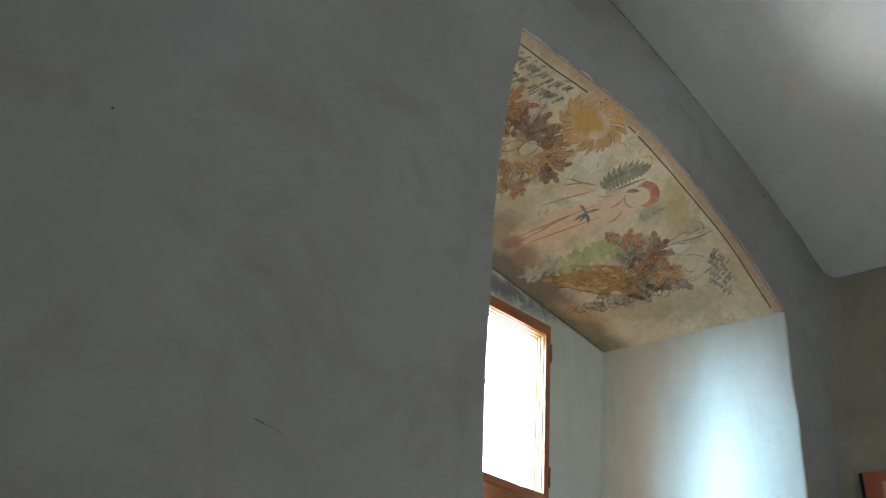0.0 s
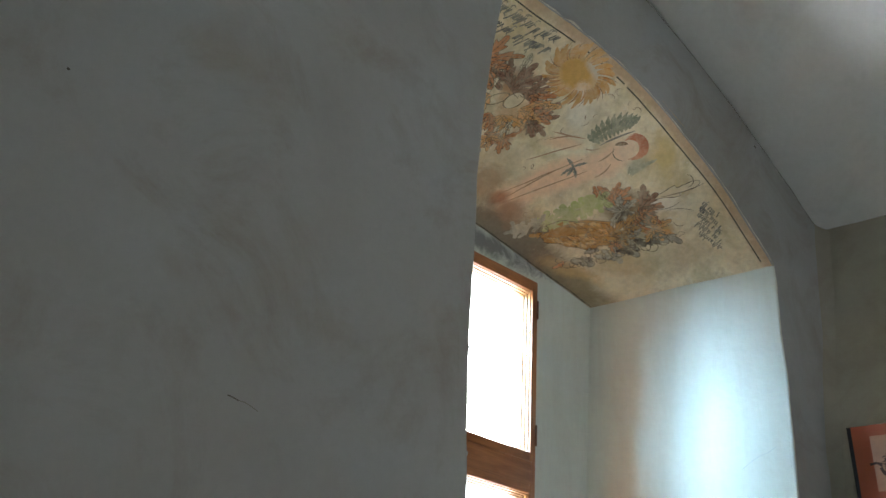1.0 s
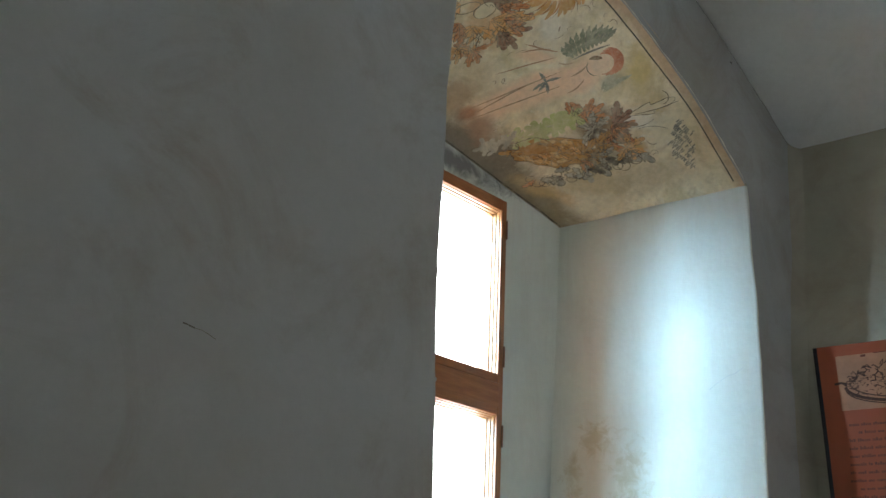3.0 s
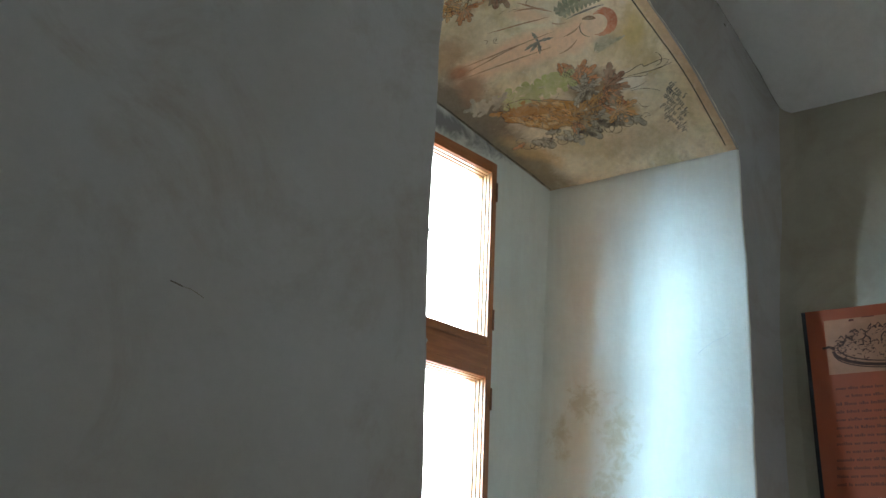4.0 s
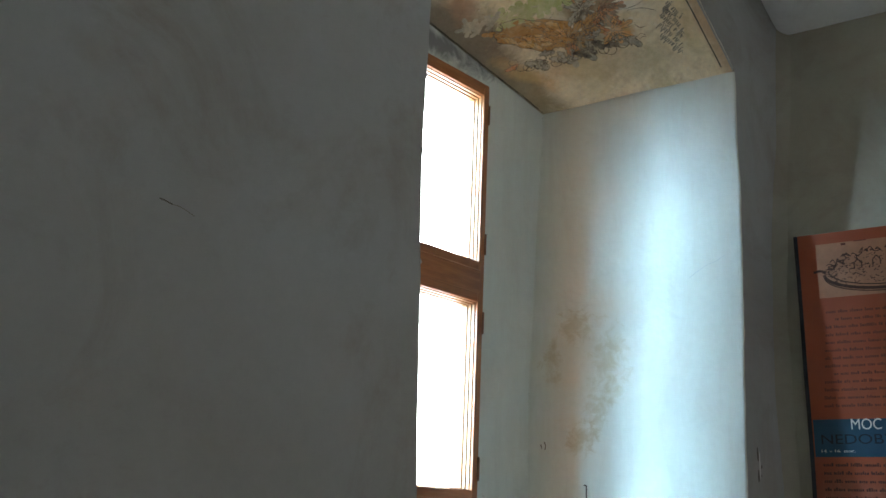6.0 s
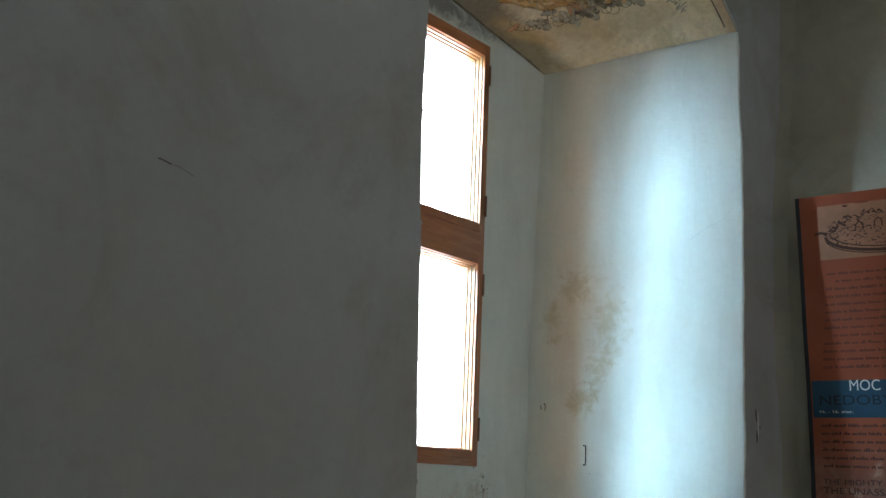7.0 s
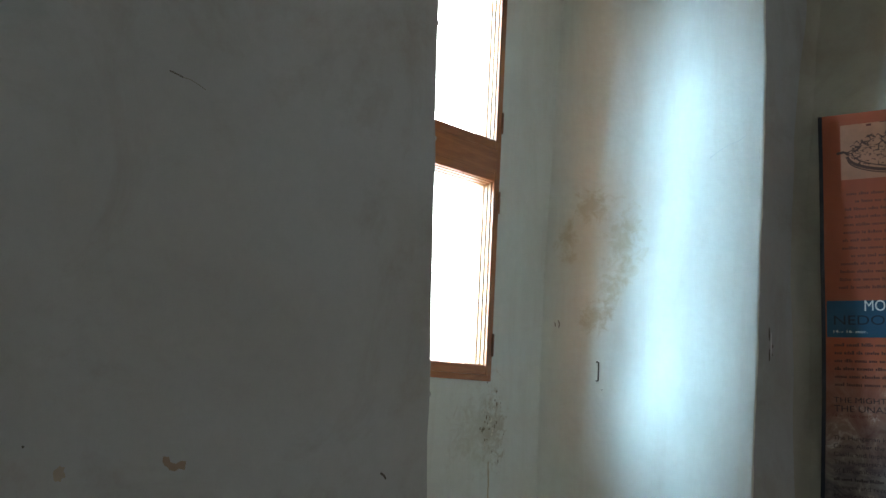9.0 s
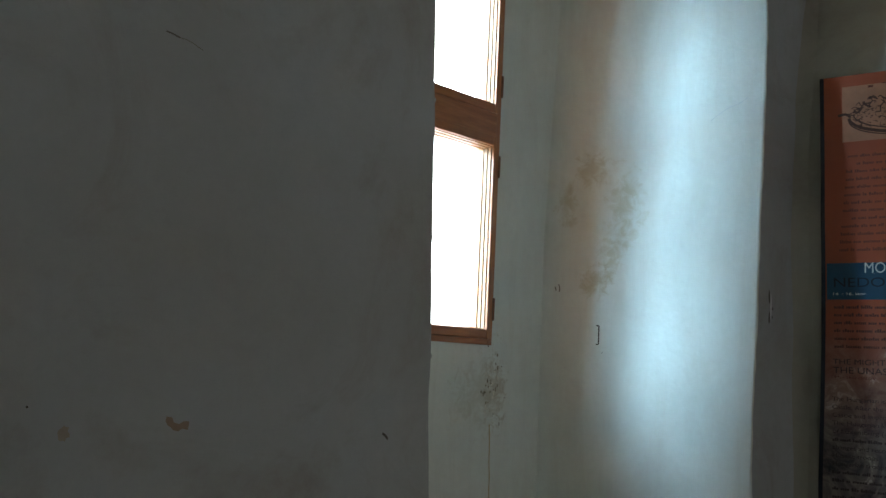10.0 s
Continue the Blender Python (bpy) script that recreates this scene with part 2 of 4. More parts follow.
# ---------------------------------------------------------------- the setting
def build_wall_north():
    bm = bmesh.new()
    R = 0.010

    def front(x, z):
        return Vector((x, rough(x, z, 0.007, 1.7), z))

    top = 4.5
    # front: beside, above and on the far side of the niche
    sheet(bm, lambda u, v: front(WEST - 0.2 + (jamb_left(v * TOP_L) - R - WEST + 0.2) * u, v * TOP_L), 48, 60)
    sheet(bm, lambda u, v: front(WEST - 0.2 + (ARCH_L - R - WEST + 0.2) * u, TOP_L + (top - TOP_L) * v), 48, 12)
    sheet(bm, lambda u, v: front(ARCH_L - R + (ARCH_R - ARCH_L + 2 * R) * u,
                                 arch_z(ARCH_L + (ARCH_R - ARCH_L) * u) + R + (top - arch_z(ARCH_L + (ARCH_R - ARCH_L) * u) - R) * v), 48, 16)
    sheet(bm, lambda u, v: front(jamb_right(v * TOP_R) + R + (3.9 - jamb_right(v * TOP_R) - R) * u, v * TOP_R), 16, 60)
    sheet(bm, lambda u, v: front(ARCH_R + R + (3.9 - ARCH_R - R) * u, TOP_R + (top - TOP_R) * v), 16, 14)

    # rounded arris and the two reveals
    def arris(p, q, out, mat=0):
        # quarter round from the wall face to the reveal
        def fn(u, v):
            x, z = p(u)
            a = v * math.pi / 2
            ox, oz = out
            return Vector((x + ox * R * (1 - math.sin(a)), rough(x, z, 0.007, 1.7) * (1 - v) + R * (1 - math.cos(a)), z + oz * R * (1 - math.sin(a))))
        sheet(bm, fn, q, 4, mat)

    arris(lambda u: (jamb_left(u * TOP_L), u * TOP_L), 60, (-1, 0))
    # far arris takes the paler reveal plaster so that its edge reads bright
    arris(lambda u: (jamb_right(u * TOP_R), u * TOP_R), 60, (1, 0), 1)
    arris(lambda u: (ARCH_L + (ARCH_R - ARCH_L) * u, arch_z(ARCH_L + (ARCH_R - ARCH_L) * u)), 48, (0, 1))

    def right_reveal(u, v):
        zt = TOP_R + (back_z(2.565) - TOP_R) * u
        z = (zt + 0.03 * min(1.0, u * 5)) * v
        a, b = Vector((jamb_right(v * TOP_R), R, z)), Vector((back_right(z), DEPTH, z))
        p = a.lerp(b, u)
        w = 4 * u * (1 - u)
        return p + Vector((0.86, 0.51, 0)) * (rough(u * 0.7, z, 0.010, 2.6, 9.0) + 0.006) * w

    def left_reveal(u, v):
        zt = TOP_L + (back_z(BACK_LEFT) - TOP_L) * u
        z = zt * v
        return Vector((jamb_left(v * TOP_L), R, z)).lerp(Vector((BACK_LEFT, DEPTH, z)), u)

    sheet(bm, right_reveal, 24, 70, 1)
    sheet(bm, left_reveal, 8, 40, 1)
    # window wall at the back of the niche, round the opening
    x0, x1, z0, z1 = WIN
    sheet(bm, lambda u, v: Vector((BACK_LEFT + (x0 - BACK_LEFT) * u, DEPTH, back_z(BACK_LEFT) * v)), 4, 30, 1)
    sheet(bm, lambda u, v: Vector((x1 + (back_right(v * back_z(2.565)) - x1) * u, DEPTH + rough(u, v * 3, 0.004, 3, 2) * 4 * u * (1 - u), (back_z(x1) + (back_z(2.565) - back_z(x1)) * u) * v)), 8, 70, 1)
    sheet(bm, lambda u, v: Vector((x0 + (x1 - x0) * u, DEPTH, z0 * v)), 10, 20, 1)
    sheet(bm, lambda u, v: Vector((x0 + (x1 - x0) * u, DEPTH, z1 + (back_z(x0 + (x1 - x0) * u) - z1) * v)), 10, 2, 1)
    # outer part of the opening and the outer face
    for a, b in (((x0, z0), (x1, z0)), ((x1, z0), (x1, z1)), ((x1, z1), (x0, z1)), ((x0, z1), (x0, z0))):
        sheet(bm, lambda u, v: Vector((a[0] + (b[0] - a[0]) * u, DEPTH + (OUT - DEPTH) * v, a[1] + (b[1] - a[1]) * u)), 1, 1, 1)
    for a0, a1, b0, b1 in ((WEST - 0.2, x0, 0, top), (x1, 3.9, 0, top), (x0, x1, 0, z0), (x0, x1, z1, top)):
        sheet(bm, lambda u, v: Vector((a0 + (a1 - a0) * u, OUT, b0 + (b1 - b0) * v)), 1, 1)
    sheet(bm, lambda u, v: Vector((WEST - 0.2 + (4.1 - WEST - 0.0) * u, OUT * v, top)), 1, 1)
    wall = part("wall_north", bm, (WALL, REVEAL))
    return tagged(wall, "thick grey limewashed wall with a deep arched window niche", "wall", kind="structure")


# left edge is unseen, set at 1.78 to keep daylight off the end wall
WIN = (1.78, 2.235, 1.604, 3.101)
wall_north = build_wall_north()



# ---------------------------------------------------------------- the painted arch
ACROSS, DEEP = 1.50, 0.75   # size of the painted field in metres
GROUND = (0.79, 0.70, 0.51)


def on_arch(a, b, off=0.0012):
    """A point of the painted field, a metres across and b metres in from the room, just off the plaster."""
    u, v = clamp01(a / ACROSS), clamp01(b / DEEP)
    p = soffit(u, v)
    e = 0.01
    n = (soffit(min(1, u + e), v) - soffit(max(0, u - e), v)).cross(soffit(u, min(1, v + e)) - soffit(u, max(0, v - e))).normalized()
    return p + n * (off if n.z < 0 else -off)


def fresco_ground():
    m, nt, bsdf = material("aged_fresco_plaster")
    co = obj_coord(nt)
    flat = nt.nodes.new("ShaderNodeMapping")
    flat.inputs["Scale"].default_value = (ACROSS, DEEP, 1)
    uvn = nt.nodes.new("ShaderNodeUVMap")
    nt.links.new(uvn.outputs["UV"], flat.inputs["Vector"])
    fl = flat.outputs["Vector"]
    base = mix(nt, ramp(nt, noise_tex(nt, co, 2.6, 6, 0.6, 0.6), [(0.35, 0.0), (0.68, 1.0)]), (0.91, 0.83, 0.64), (0.78, 0.63, 0.40))
    grime = ramp(nt, noise_tex(nt, co, 4.5, 8, 0.7, 1.0), [(0.50, 0.0), (0.72, 0.6)])
    col = mix(nt, grime, base, (0.48, 0.37, 0.22))
    pale = ramp(nt, noise_tex(nt, co, 6.0, 7, 0.7, 0.6), [(0.54, 0.0), (0.68, 0.7)])
    col = mix(nt, pale, col, (0.88, 0.81, 0.65))
    olive = ramp(nt, noise_tex(nt, co, 3.4, 6, 0.65, 1.5), [(0.50, 0.0), (0.64, 0.55)])
    col = mix(nt, olive, col, (0.58, 0.50, 0.26))
    mottle = ramp(nt, noise_tex(nt, co, 15, 6, 0.7, 0.8), [(0.52, 0.0), (0.70, 0.45)])
    col = mix(nt, mottle, col, (0.50, 0.37, 0.22))
    flake = ramp(nt, noise_tex(nt, co, 28, 6, 0.7, 0.4), [(0.60, 0.0), (0.68, 0.5)])
    col = mix(nt, flake, col, (0.90, 0.85, 0.74))
    peach, ochre, brown, green, grey = (0.90, 0.64, 0.44), (0.62, 0.36, 0.10), (0.34, 0.17, 0.07), (0.38, 0.40, 0.18), (0.30, 0.28, 0.22)
    for a, b, ra, rb, turn, colour, strength, ragged, scale in (
            (0.75, 0.006, 1.3, 0.040, 0, (0.58, 0.39, 0.25), 0.75, 0.8, 7),     # edge band
            (0.48, 0.115, 0.13, 0.085, 20, (0.70, 0.42, 0.13), 0.95, 0.35, 12),              # sun
            (0.53, 0.060, 0.07, 0.035, 10, (0.70, 0.65, 0.54), 0.85, 0.6, 16),    # loss in the sun
            (0.33, 0.25, 0.10, 0.06, 0, (0.36, 0.19, 0.12), 0.8, 0.8, 12),                 # leaves
            (0.50, 0.33, 0.09, 0.05, 50, (0.56, 0.30, 0.15), 0.6, 0.8, 12),
            (0.50, 0.43, 0.08, 0.04, 60, (0.50, 0.29, 0.16), 0.5, 0.6, 12),
            (0.86, 0.27, 0.13, 0.085, 100, peach, 1.0, 0.35, 9),              # figure
            (0.81, 0.39, 0.09, 0.14, 10, peach, 1.0, 0.35, 9),
            (0.76, 0.52, 0.085, 0.18, 12, peach, 1.0, 0.35, 9),
            (0.69, 0.32, 0.035, 0.10, 61, peach, 0.75, 0.35, 9),
            (0.872, 0.185, 0.045, 0.055, 0, (0.84, 0.66, 0.48), 0.95, 0.3, 9),
            (0.71, 0.625, 0.05, 0.05, 0, (0.50, 0.20, 0.10), 0.8, 0.5, 10),
            (0.78, 0.66, 0.06, 0.09, 20, (0.50, 0.27, 0.15), 0.65, 0.5, 8),
            (1.09, 0.515, 0.155, 0.085, -44, (0.50, 0.25, 0.075), 1.0, 0.4, 10),   # animal
            (1.08, 0.53, 0.09, 0.045, -44, (0.62, 0.37, 0.13), 0.8, 0.7, 14),
            (0.975, 0.585, 0.035, 0.05, 0, green, 0.85, 0.5, 14),
            (0.98, 0.49, 0.030, 0.05, 10, green, 0.85, 0.5, 14),
            (0.99, 0.385, 0.028, 0.055, 10, green, 0.7, 0.5, 14),
            (1.07, 0.335, 0.09, 0.10, 0, (0.30, 0.21, 0.13), 1.0, 0.5, 14),
            (1.12, 0.265, 0.05, 0.05, 0, brown, 0.75, 0.6, 16),
            (1.24, 0.43, 0.05, 0.19, -8, (0.40, 0.34, 0.25), 0.7, 0.6, 14),
            (1.24, 0.275, 0.045, 0.04, 0, (0.62, 0.36, 0.12), 0.75, 0.6, 16),
            (0.95, 0.185, 0.035, 0.06, 20, (0.42, 0.42, 0.31), 0.7, 0.4, 12),     # second wing
            (1.02, 0.12, 0.22, 0.08, 10, (0.60, 0.47, 0.24), 0.6, 0.8, 7),
            (0.58, 0.52, 0.14, 0.12, 0, (0.58, 0.50, 0.34), 0.6, 0.8, 8),
            (0.22, 0.20, 0.12, 0.06, 0, (0.62, 0.56, 0.42), 0.6, 0.9, 8),
            (1.33, 0.50, 0.16, 0.14, 0, (0.60, 0.47, 0.27), 0.65, 0.9, 6),
            (0.90, 0.75, 0.52, 0.18, 0, (0.24, 0.20, 0.15), 0.97, 0.7, 6),                     # darker brown-grey along the window wall
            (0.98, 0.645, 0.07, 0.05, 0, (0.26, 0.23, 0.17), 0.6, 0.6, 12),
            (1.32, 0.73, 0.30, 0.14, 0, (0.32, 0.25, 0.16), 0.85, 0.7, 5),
            (1.38, 0.30, 0.10, 0.16, 0, (0.55, 0.46, 0.30), 0.6, 0.9, 6),
            (0.66, 0.22, 0.10, 0.10, 0, (0.62, 0.54, 0.38), 0.6, 0.9, 7),
            (0.62, 0.20, 0.13, 0.05, 40, (0.88, 0.83, 0.70), 0.8, 0.9, 9),        # bare pale plaster
            (1.14, 0.19, 0.06, 0.09, 20, (0.88, 0.83, 0.72), 0.85, 0.8, 11),
            (1.19, 0.13, 0.05, 0.07, 0, (0.84, 0.77, 0.60), 0.6, 0.9, 11),
            (0.96, 0.09, 0.12, 0.05, 30, (0.66, 0.52, 0.22), 0.7, 0.8, 8),        # yellowed patch
            (1.40, 0.58, 0.10, 0.12, 20, (0.84, 0.76, 0.58), 0.6, 0.9, 7),
            (1.24, 0.66, 0.16, 0.05, -20, (0.70, 0.47, 0.22), 0.6, 0.9, 9),
            (0.60, 0.60, 0.10, 0.10, 0, (0.40, 0.25, 0.15), 0.6, 0.8, 8),
            (0.83, 0.64, 0.09, 0.06, 30, (0.42, 0.26, 0.17), 0.7, 0.7, 9),
            (0.40, 0.33, 0.14, 0.05, 40, (0.62, 0.36, 0.18), 0.6, 0.9, 12)):
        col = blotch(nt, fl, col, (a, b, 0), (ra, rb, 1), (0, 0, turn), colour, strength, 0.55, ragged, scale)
    fine = ramp(nt, noise_tex(nt, co, 46, 5, 0.7), [(0.3, 0.86), (0.7, 1.06)])
    col = mix(nt, 1.0, col, fine, "MULTIPLY")
    nt.links.new(col, bsdf.inputs["Base Color"])
    bsdf.inputs["Roughness"].default_value = 0.85
    bsdf.inputs["Specular IOR Level"].default_value = 0.2
    bump(nt, bsdf, noise_tex(nt, co, 14, 6, 0.6), 0.35, 0.006)
    return m


def faded(name, colour, wear=0.5):
    """Old paint, rubbed through to the plaster in places."""
    m, nt, bsdf = material(name)
    co = obj_coord(nt)
    fine = ramp(nt, noise_tex(nt, co, 60, 6, 0.75, 0.3), [(0.45, 0.0), (0.65, wear * 0.8)])
    broad = ramp(nt, noise_tex(nt, co, 16, 7, 0.72, 0.8), [(0.42, 0.0), (0.66, wear)])
    rub = mix(nt, 1.0, fine, broad, "LIGHTEN")
    tone = ramp(nt, noise_tex(nt, co, 9, 5, 0.6), [(0.3, 0.75), (0.7, 1.2)])
    nt.links.new(mix(nt, rub, mix(nt, 1.0, colour, tone, "MULTIPLY"), GROUND), bsdf.inputs["Base Color"])
    bsdf.inputs["Roughness"].default_value = 0.85
    bsdf.inputs["Specular IOR Level"].default_value = 0.2
    return m


FRESCO = fresco_ground()


def build_arch():
    bm = bmesh.new()
    vs = sheet(bm, lambda u, v: soffit(u, v), 64, 32)
    uv = bm.loops.layers.uv.new("UVMap")
    where = {vs[i][j]: (i / 64, j / 32) for i in range(65) for j in range(33)}
    for f in bm.faces:
        for lp in f.loops:
            lp[uv].uv = where[lp.vert]
    sheet(bm, lambda u, v: soffit(u, v) + Vector((0, 0, 0.05)), 8, 4)
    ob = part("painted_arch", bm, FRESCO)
    return tagged(ob, "plaster underside of the niche arch with a faded fresco", "painted arch", kind="structure")


arch = build_arch()
INK = faded("faded_black_paint", (0.065, 0.058, 0.05), 0.2)
SEPIA = faded("faded_sepia_paint", (0.24, 0.14, 0.08), 0.6)
AMBER = faded("faded_amber_paint", (0.56, 0.25, 0.07), 0.5)
SAGE = faded("faded_sage_paint", (0.24, 0.26, 0.18), 0.5)
SCRIPT = faded("faded_script_ink", (0.16, 0.155, 0.145), 0.5)
SLATE = faded("faded_slate_paint", (0.17, 0.17, 0.16), 0.5)
CORAL = faded("faded_coral_paint", (0.60, 0.22, 0.12), 0.45)
SUNNY = faded("faded_sun_paint", (0.64, 0.36, 0.13), 0.55)
ASHEN = faded("faded_ash_paint", (0.36, 0.335, 0.28), 0.6)
SEPIA_INK = faded("faded_sepia_ink", (0.075, 0.048, 0.033), 0.55)
layer = [0.0010]


def stroke(bm, pts, width, taper=True):
    """A brush stroke through pts (metres on the field), thinning to its ends."""
    layer[0] = 0.0010 + (layer[0] - 0.0010 + 0.00006) % 0.0009
    rows = []
    n = len(pts)
    for i, (a, b) in enumerate(pts):
        p, q = pts[max(0, i - 1)], pts[min(n - 1, i + 1)]
        da, db = q[0] - p[0], q[1] - p[1]
        k = math.hypot(da, db) or 1.0
        w = width * 0.5 * (math.sin(math.pi * (0.08 + 0.84 * i / (n - 1))) if taper else 1.0)
        rows.append([bm.verts.new(on_arch(a + sgn * db / k * w, b - sgn * da / k * w, layer[0])) for sgn in (1, -1)])
    for r, t in zip(rows, rows[1:]):
        bm.faces.new((r[0], r[1], t[1], t[0]))


def curl(a, b, length, turn, bend, steps=9):
    """Points of a stroke that starts at (a, b), heads at turn degrees and bends by bend degrees on its way."""
    out = [(a, b)]
    for i in range(steps):
        h = radians(turn + bend * i / steps)
        a, b = a + math.cos(h) * length / steps, b + math.sin(h) * length / steps
        out.append((a, b))
    return out


def leaf(bm, a, b, length, turn, width, bend=25.0):
    """A lobed leaf along a bent midrib."""
    mid = curl(a, b, length, turn, bend, 14)
    layer[0] = 0.0010 + (layer[0] - 0.0010 + 0.00006) % 0.0009
    rows = []
    for i, (x, y) in enumerate(mid):
        p, q = mid[max(0, i - 1)], mid[min(14, i + 1)]
        da, db = q[0] - p[0], q[1] - p[1]
        k = math.hypot(da, db)
        t = i / 14
        w = width * 0.5 * math.sin(math.pi * min(1, t * 0.95 + 0.05)) ** 0.8 * (0.55 + 0.45 * abs(math.sin(t * 11)))
        rows.append([bm.verts.new(on_arch(x + s_ * db / k * w, y - s_ * da / k * w, layer[0])) for s_ in (1, -1)])
    for r, t in zip(rows, rows[1:]):
        bm.faces.new((r[0], r[1], t[1], t[0]))
    return mid


rng = random.Random(7)


def painted(name, mat, label, draw):
    bm = bmesh.new()
    draw(bm)
    return part(name, bm, mat, arch, label)


def border(bm):
    for a0, a1 in ((0.03, 0.375), (0.395, 0.405), (0.42, 0.47), (0.49, 0.56), (0.60, 0.645), (0.66, 1.478)):
        n = max(3, int((a1 - a0) / 0.03))
        stroke(bm, [(a0 + (a1 - a0) * i / n, 0.038 - 0.008 * ((a0 + (a1 - a0) * i / n) / 1.5) ** 3 + 0.0025 * math.sin(9 * (a0 + (a1 - a0) * i / n))) for i in range(n + 1)], 0.0050, False)


painted("border_line", INK, "thin dark painted border line", border)


def sun_rays(bm, count, shift, reach, width):
    for i in range(count):
        h = 360 * i / count + shift + rng.uniform(-4, 4)
        c, s_ = math.cos(radians(h)), math.sin(radians(h))
        r0 = 0.070
        stroke(bm, curl(0.49 + c * r0 * 1.15, 0.112 + s_ * r0 * 0.75, reach * rng.uniform(0.75, 1.15), h + 5, rng.uniform(35, 75), 8), width * rng.uniform(0.8, 1.2))


painted("sun_rays", SUNNY, "curling ochre rays of a painted sun", lambda bm: sun_rays(bm, 26, 0, 0.072, 0.019))
painted("sun_flames", AMBER, "amber flames between the rays", lambda bm: sun_rays(bm, 30, 6, 0.062, 0.008))
painted("sun_outline", SEPIA, "", lambda bm: sun_rays(bm, 30, 3, 0.070, 0.0026))


def lettering(bm, rows, tall, gap, lean, width):
    """Rows of unreadable old script as slanted bars joined by hairlines, in words."""
    for a0, b0, a1, b1 in rows:
        run = math.hypot(a1 - a0, b1 - b0)
        d = 0.0
        while d < run:
            t = d / run
            a, b = a0 + (a1 - a0) * t, b0 + (b1 - b0) * t
            hgt = tall * (rng.uniform(0.62, 0.75) if rng.random() < 0.65 else rng.uniform(0.95, 1.3))
            h = lean + rng.uniform(-7, 7)
            stroke(bm, curl(a, b, hgt, h, rng.uniform(-20, 20), 4), width * rng.uniform(0.85, 1.2), False)
            if rng.random() < 0.75:
                e = hgt * rng.choice((0.15, 0.85))
                stroke(bm, curl(a + e * math.cos(radians(h)), b + e * math.sin(radians(h)), gap * 1.5, lean - 75 + rng.uniform(-25, 25), 25, 3), width * 0.6)
            if rng.random() < 0.15:
                stroke(bm, curl(a, b, tall * 0.7, lean + 120, 200, 8), width * 0.7)
            d += gap * (rng.uniform(0.75, 1.1) if rng.random() < 0.88 else 2.4)


painted("old_script", SCRIPT, "two rows of faded dark script", lambda bm: lettering(
    bm, ((0.050, 0.072, 0.205, 0.062), (0.225, 0.068, 0.320, 0.052), (0.085, 0.122, 0.165, 0.118), (0.195, 0.118, 0.325, 0.098)), 0.040, 0.0090, 112, 0.0060))
painted("small_script", SCRIPT, "block of small faded dark script", lambda bm: lettering(
    bm, ((1.205, 0.085, 1.27, 0.070), (1.215, 0.103, 1.31, 0.085), (1.235, 0.125, 1.33, 0.100), (1.265, 0.147, 1.36, 0.112), (1.30, 0.160, 1.38, 0.128)), 0.022, 0.0068, 70, 0.0037))


def contours(bm, spots, size, spread, count, width):
    for a, b in spots:
        for _ in range(count):
            stroke(bm, curl(a + rng.uniform(-spread, spread), b + rng.uniform(-spread, spread) * 0.7, size * rng.uniform(0.5, 1.3), rng.uniform(0, 360), rng.choice((-1, 1)) * rng.uniform(40, 190), 10), width * rng.uniform(0.7, 1.3))


def oval(bm, a, b, ra, rb, turn, width):
    c, s_ = math.cos(radians(turn)), math.sin(radians(turn))
    pts = [(a + ra * math.cos(t) * c - rb * math.sin(t) * s_, b + ra * math.cos(t) * s_ + rb * math.sin(t) * c) for t in [i * math.tau / 22 for i in range(23)]]
    stroke(bm, pts, width, False)




fills, lines = {}, bmesh.new()      # one mesh a colour, and the ink outlines over them


def lifted(bm, pts, off):
    return [bm.verts.new(on_arch(a, b, off)) for a, b in pts]


def inked(bm, pts, width, off=0.0024):
    """A thin brush line that swells and thins along its way."""
    rows, n = [], len(pts)
    for i, (a, b) in enumerate(pts):
        p, q = pts[max(0, i - 1)], pts[min(n - 1, i + 1)]
        da, db = q[0] - p[0], q[1] - p[1]
        k = math.hypot(da, db) or 1.0
        w = width * 0.5 * (0.35 + 0.65 * math.sin(math.pi * (i + 0.5) / n) * (0.8 + 0.4 * math.sin(i * 1.7)))
        rows.append(lifted(bm, ((a + db / k * w, b - da / k * w), (a - db / k * w, b + da / k * w)), off))
    for r, t in zip(rows, rows[1:]):
        bm.faces.new((r[0], r[1], t[1], t[0]))


